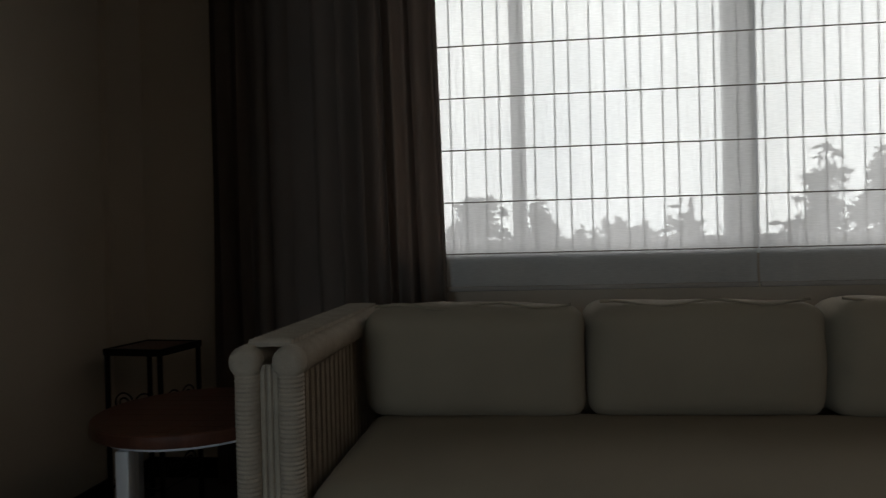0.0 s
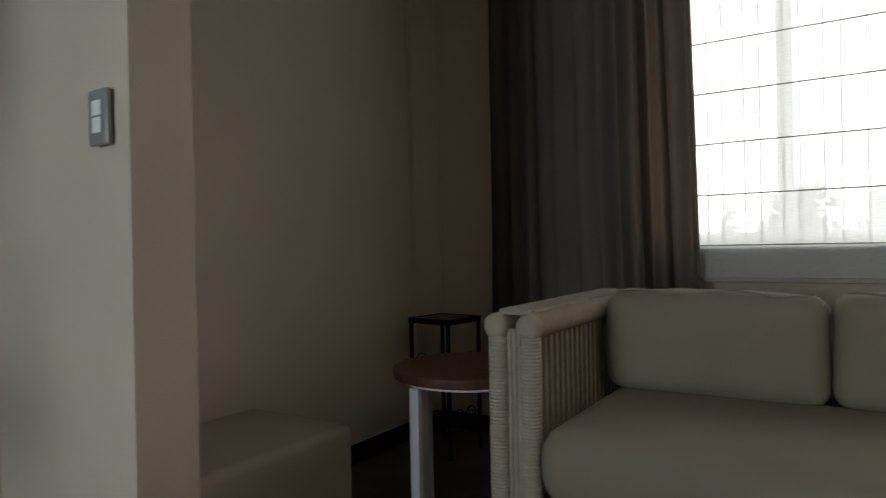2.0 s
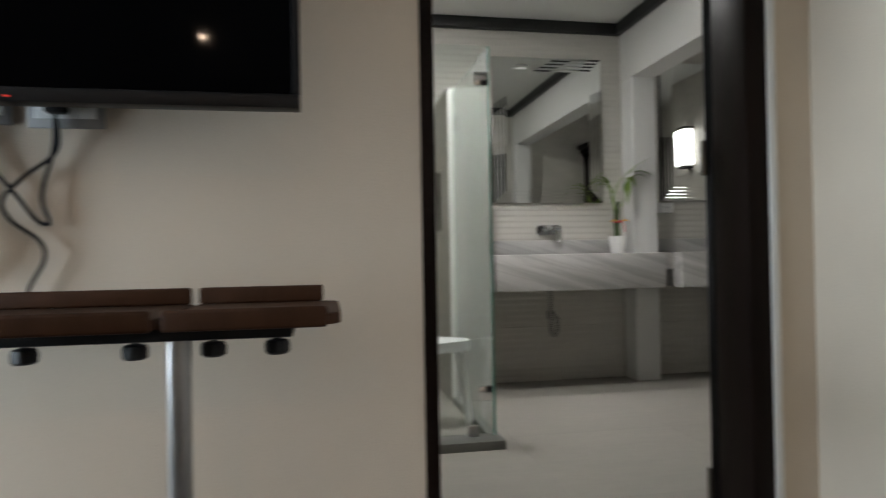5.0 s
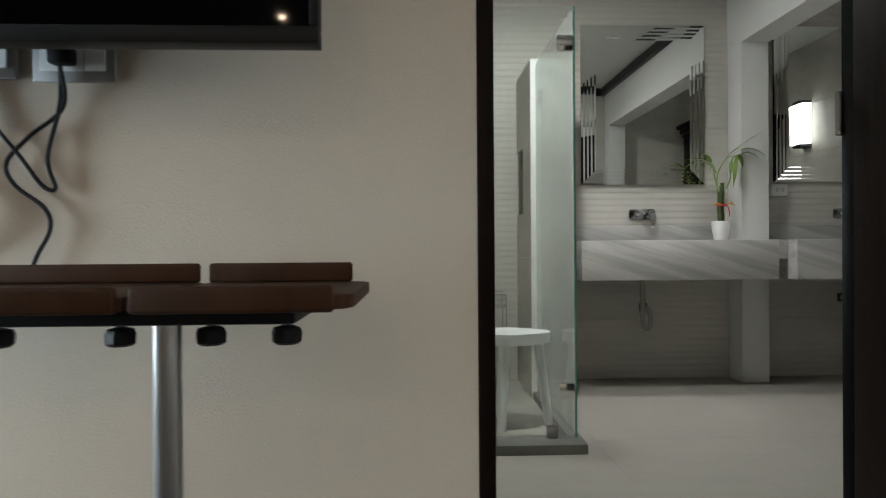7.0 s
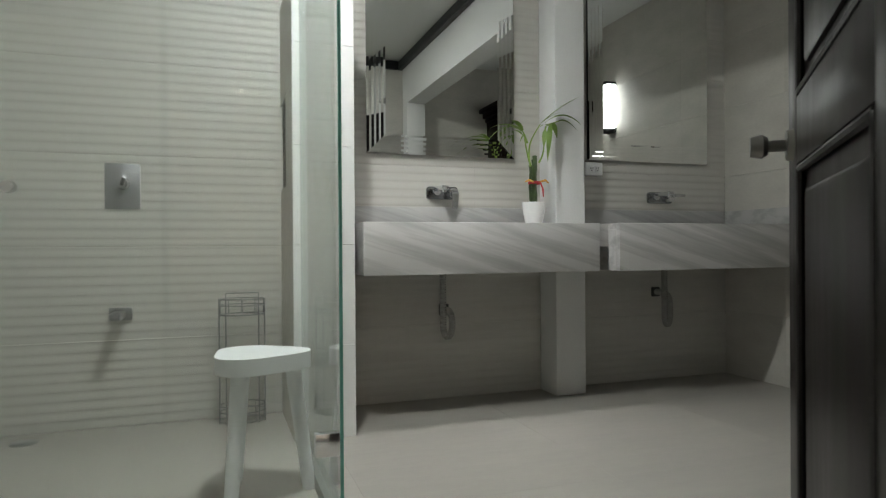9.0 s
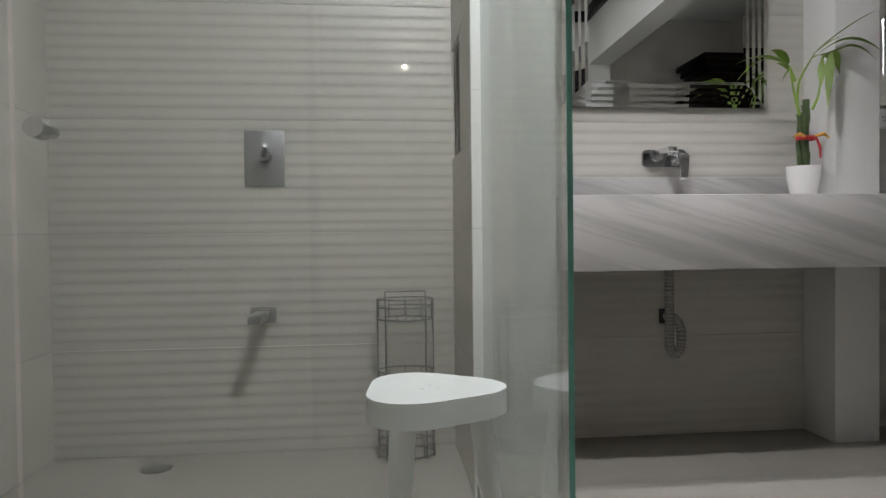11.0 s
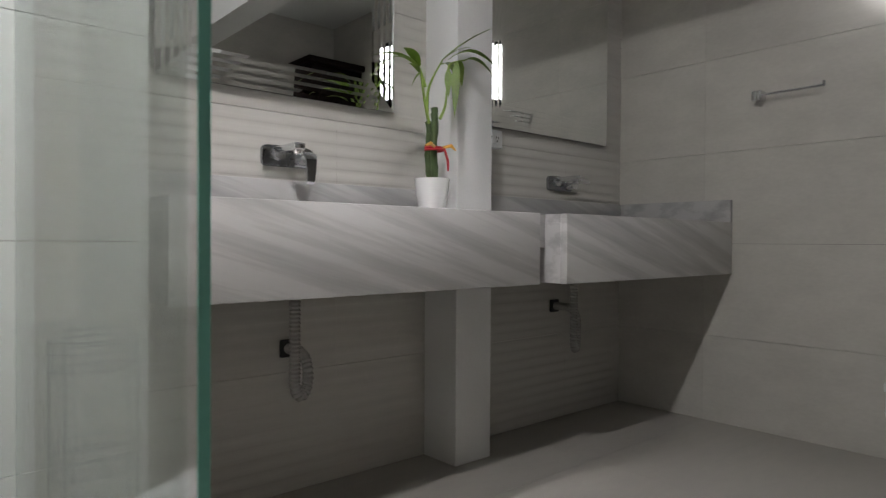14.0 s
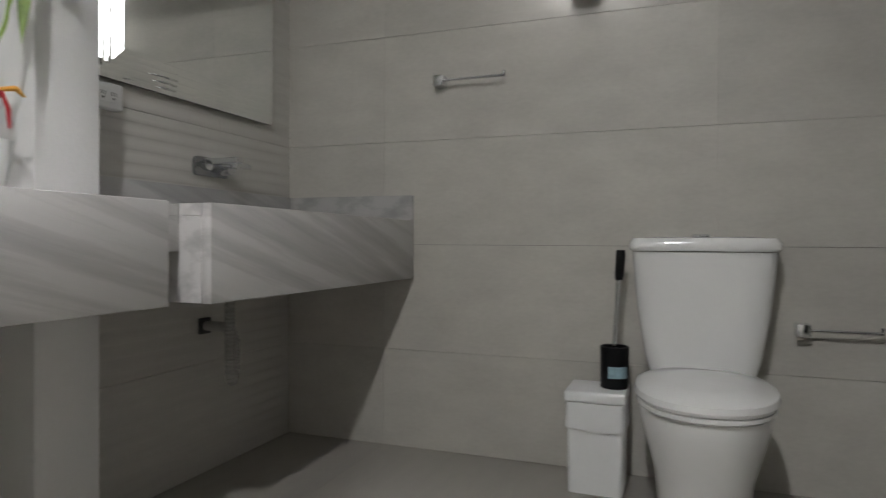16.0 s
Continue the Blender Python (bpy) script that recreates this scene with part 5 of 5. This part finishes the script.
# ---- outside the window ----
solo("ground", boxes((-900, 3.2, -6.2, 900, 1500, -6.0)), GRASS, "distant green ground far below the window", kind="structure")
rng = random.Random(4)
for k in range(24):
    tx, ty = -26 + 3.1 * k + rng.uniform(-1.2, 1.2), 50 + rng.uniform(-4, 8)
    th = (10.2 if tx < 6 else 8.8 if tx < 21 else 13.0) + rng.uniform(-1.2, 1.2)
    tr = thing("tree", (tx, ty, -6.0), "distant leafy green tree seen through the window", "tree", "trees outside")
    part("trunk", tube([(tx, ty, -6.0), (tx + 0.2, ty, -6 + th * 0.4), (tx - 0.1, ty, -6 + th * 0.8)], [0.3, 0.2, 0.08], 8), BARK, tr)
    verts, faces = [], []
    for q in range(1000):
        a, r, h = rng.uniform(0, 6.283), rng.random() ** 0.5, rng.uniform(0.0, 1.0)
        rad = rng.gauss(1.0, 0.28) * 3.3 * r * math.sin(math.pi * min(1, (h + 0.25) / 1.27)) ** 0.6 * (0.8 + 0.35 * math.sin(3 * a + k))
        c = Vector((tx + rad * math.cos(a), ty + rad * math.sin(a), -6 + th * h * (0.84 + 0.16 * math.sin(2.3 * a + 1.7 * k) * r) + rng.gauss(0, 0.3)))
        u = Vector((rng.gauss(0, 1), rng.gauss(0, 1), rng.gauss(0, 1))).normalized()
        w = u.orthogonal().normalized()
        sz = rng.uniform(0.3, 0.75)
        i = len(verts)
        verts += [c - u * sz, c + w * sz * 0.5, c + u * sz, c - w * sz * 0.5]
        faces.append((i, i + 1, i + 2, i + 3))
    me = bpy.data.meshes.new("crown")
    me.from_pydata([Vector(v) - Vector((tx, ty, -6.0)) for v in verts], [], faces)
    me.materials.append(FOLIAGE)
    cr = new("crown", me)
    cr.parent = tr
bm = bmesh.new()
q = [bm.verts.new(p) for p in ((-160, 110, -8), (160, 110, -8), (160, 110, 110), (-160, 110, 110))]
bm.faces.new(q)
solo("backdrop", bm, CLOUD, "bright overcast sky", kind="structure")

# ---- tiles ----
def wave_mesh(w, h, z0):
    """A tile w along y and h high with soft horizontal ripples, facing +x."""
    per, amp = 0.0445, 0.0021
    zs = {0.0, h}
    for k in range(int(z0 / per) - 1, int((z0 + h) / per) + 2):
        for o in (0.0, 0.07, 0.16, 0.42, 0.72):
            z = (k + o) * per - z0
            if 0.004 < z < h - 0.004:
                zs.add(z)
    zs = sorted(zs)
    rows = len(zs) - 1
    vs, fs = [], []
    for j, z in enumerate(zs):
        u = ((z0 + z) / per) % 1.0
        d = amp * (u / 0.14 if u < 0.14 else ((1 - u) / 0.86) ** 0.9) + 0.001 * math.sin(9 * (z0 + z))
        if j in (0, rows):
            d = min(d, 0.001)
        vs += [(d, 0.0, z), (d, w, z)]
    for j in range(rows):
        fs.append((2 * j, 2 * j + 1, 2 * j + 3, 2 * j + 2))
    i = len(vs)
    vs += [(-0.012, 0, 0), (-0.012, w, 0), (-0.012, w, h), (-0.012, 0, h)]
    t = 2 * rows
    fs += [(0, i, i + 1, 1), (t, t + 1, i + 2, i + 3), (0, *range(2, t + 1, 2), i + 3, i), (1, i + 1, i + 2, *range(t + 1, 2, -2))]
    me = bpy.data.meshes.new("tile")
    me.from_pydata(vs, [], fs)
    me.validate()
    me.materials.append(WAVETILE)
    for p in me.polygons:
        p.use_smooth = True
    me.set_sharp_from_angle(angle=radians(50))
    return me


def cuboid(name, w, d, h, material, bev=0.0005):
    return mesh_of(name, box(bmesh.new(), 0, 0, 0, w, d, h, bev, 1), material, False)


def piece(me, at, parent):
    ob = new("tile", me)
    ob.location = at
    ob.parent = parent
    return ob


J = 0.0008
V = 0.00015
ROWS_Z = (0.0, 0.412, 0.856, 1.290, 1.738, 2.186, HB)
COLS_Y = (BS, -0.11, 1.20, 2.51, BN)
wall = bpy.data.objects["wall_bath_west"]
for z0, z1 in zip(ROWS_Z, ROWS_Z[1:]):
    for y0, y1 in zip(COLS_Y, COLS_Y[1:]):
        piece(wave_mesh(y1 - y0 - 2 * V, z1 - z0 - 2 * J, z0), (BX, y0 + V, z0 + J), wall)
COLS_X = (BX, -4.325, -3.014, BE)
for name, y in (("wall_bath_north", BN), ("wall_bath_south", BS - 0.012)):
    for z0, z1 in zip(ROWS_Z, ROWS_Z[1:]):
        for x0, x1 in zip(COLS_X, COLS_X[1:]):
            piece(cuboid("tile", x1 - x0 - 2 * V, 0.0118, z1 - z0 - 2 * J, FLATTILE), (x0 + V, y, z0 + J), bpy.data.objects[name])
stub = bpy.data.objects["wall_shower_end"]
for z0, z1 in ((0.0, 0.412), (0.412, 0.856), (0.856, 1.290), (1.290, 1.738), (1.738, 2.048)):
    piece(cuboid("tile", 0.0115, 0.272 - 2 * J, z1 - z0 - 2 * J, PALETILE), (-4.2678, 0.128 + J, z0 + J), stub)
    piece(cuboid("tile", 0.53, 0.0115, z1 - z0 - 2 * J, PALETILE), (BX + 0.002, 0.3882, z0 + J), stub)
for z0, z1 in ((0.0, 0.412), (0.412, 0.856), (0.856, 1.138), (1.562, 1.738), (1.738, 2.048)):
    piece(cuboid("tile", 0.528, 0.0115, z1 - z0 - 2 * J, FLATTILE), (BX + 0.004, 0.1283, z0 + J), stub)
piece(cuboid("tile", 0.27, 0.0115, 0.42, FLATTILE), (-4.539, 0.1283, 1.1392), stub)
piece(cuboid("tile", 0.543, 0.272, 0.012, PALETILE), (BX + 0.001, 0.128, 2.0485), stub)
fl = bpy.data.objects["floor_bathroom"]
FX, FY = (BX, -4.32, -3.42, -2.52, BE - 0.0115), (BS, -0.62, 0.28, 1.18, 2.08, BN)
for x0, x1 in zip(FX, FX[1:]):
    for y0, y1 in zip(FY, FY[1:]):
        piece(cuboid("tile", x1 - x0 - 2 * V, y1 - y0 - 2 * V, 0.0078, FLOORTILE, 0.0003), (x0 + V, y0 + V, -0.0079), fl)
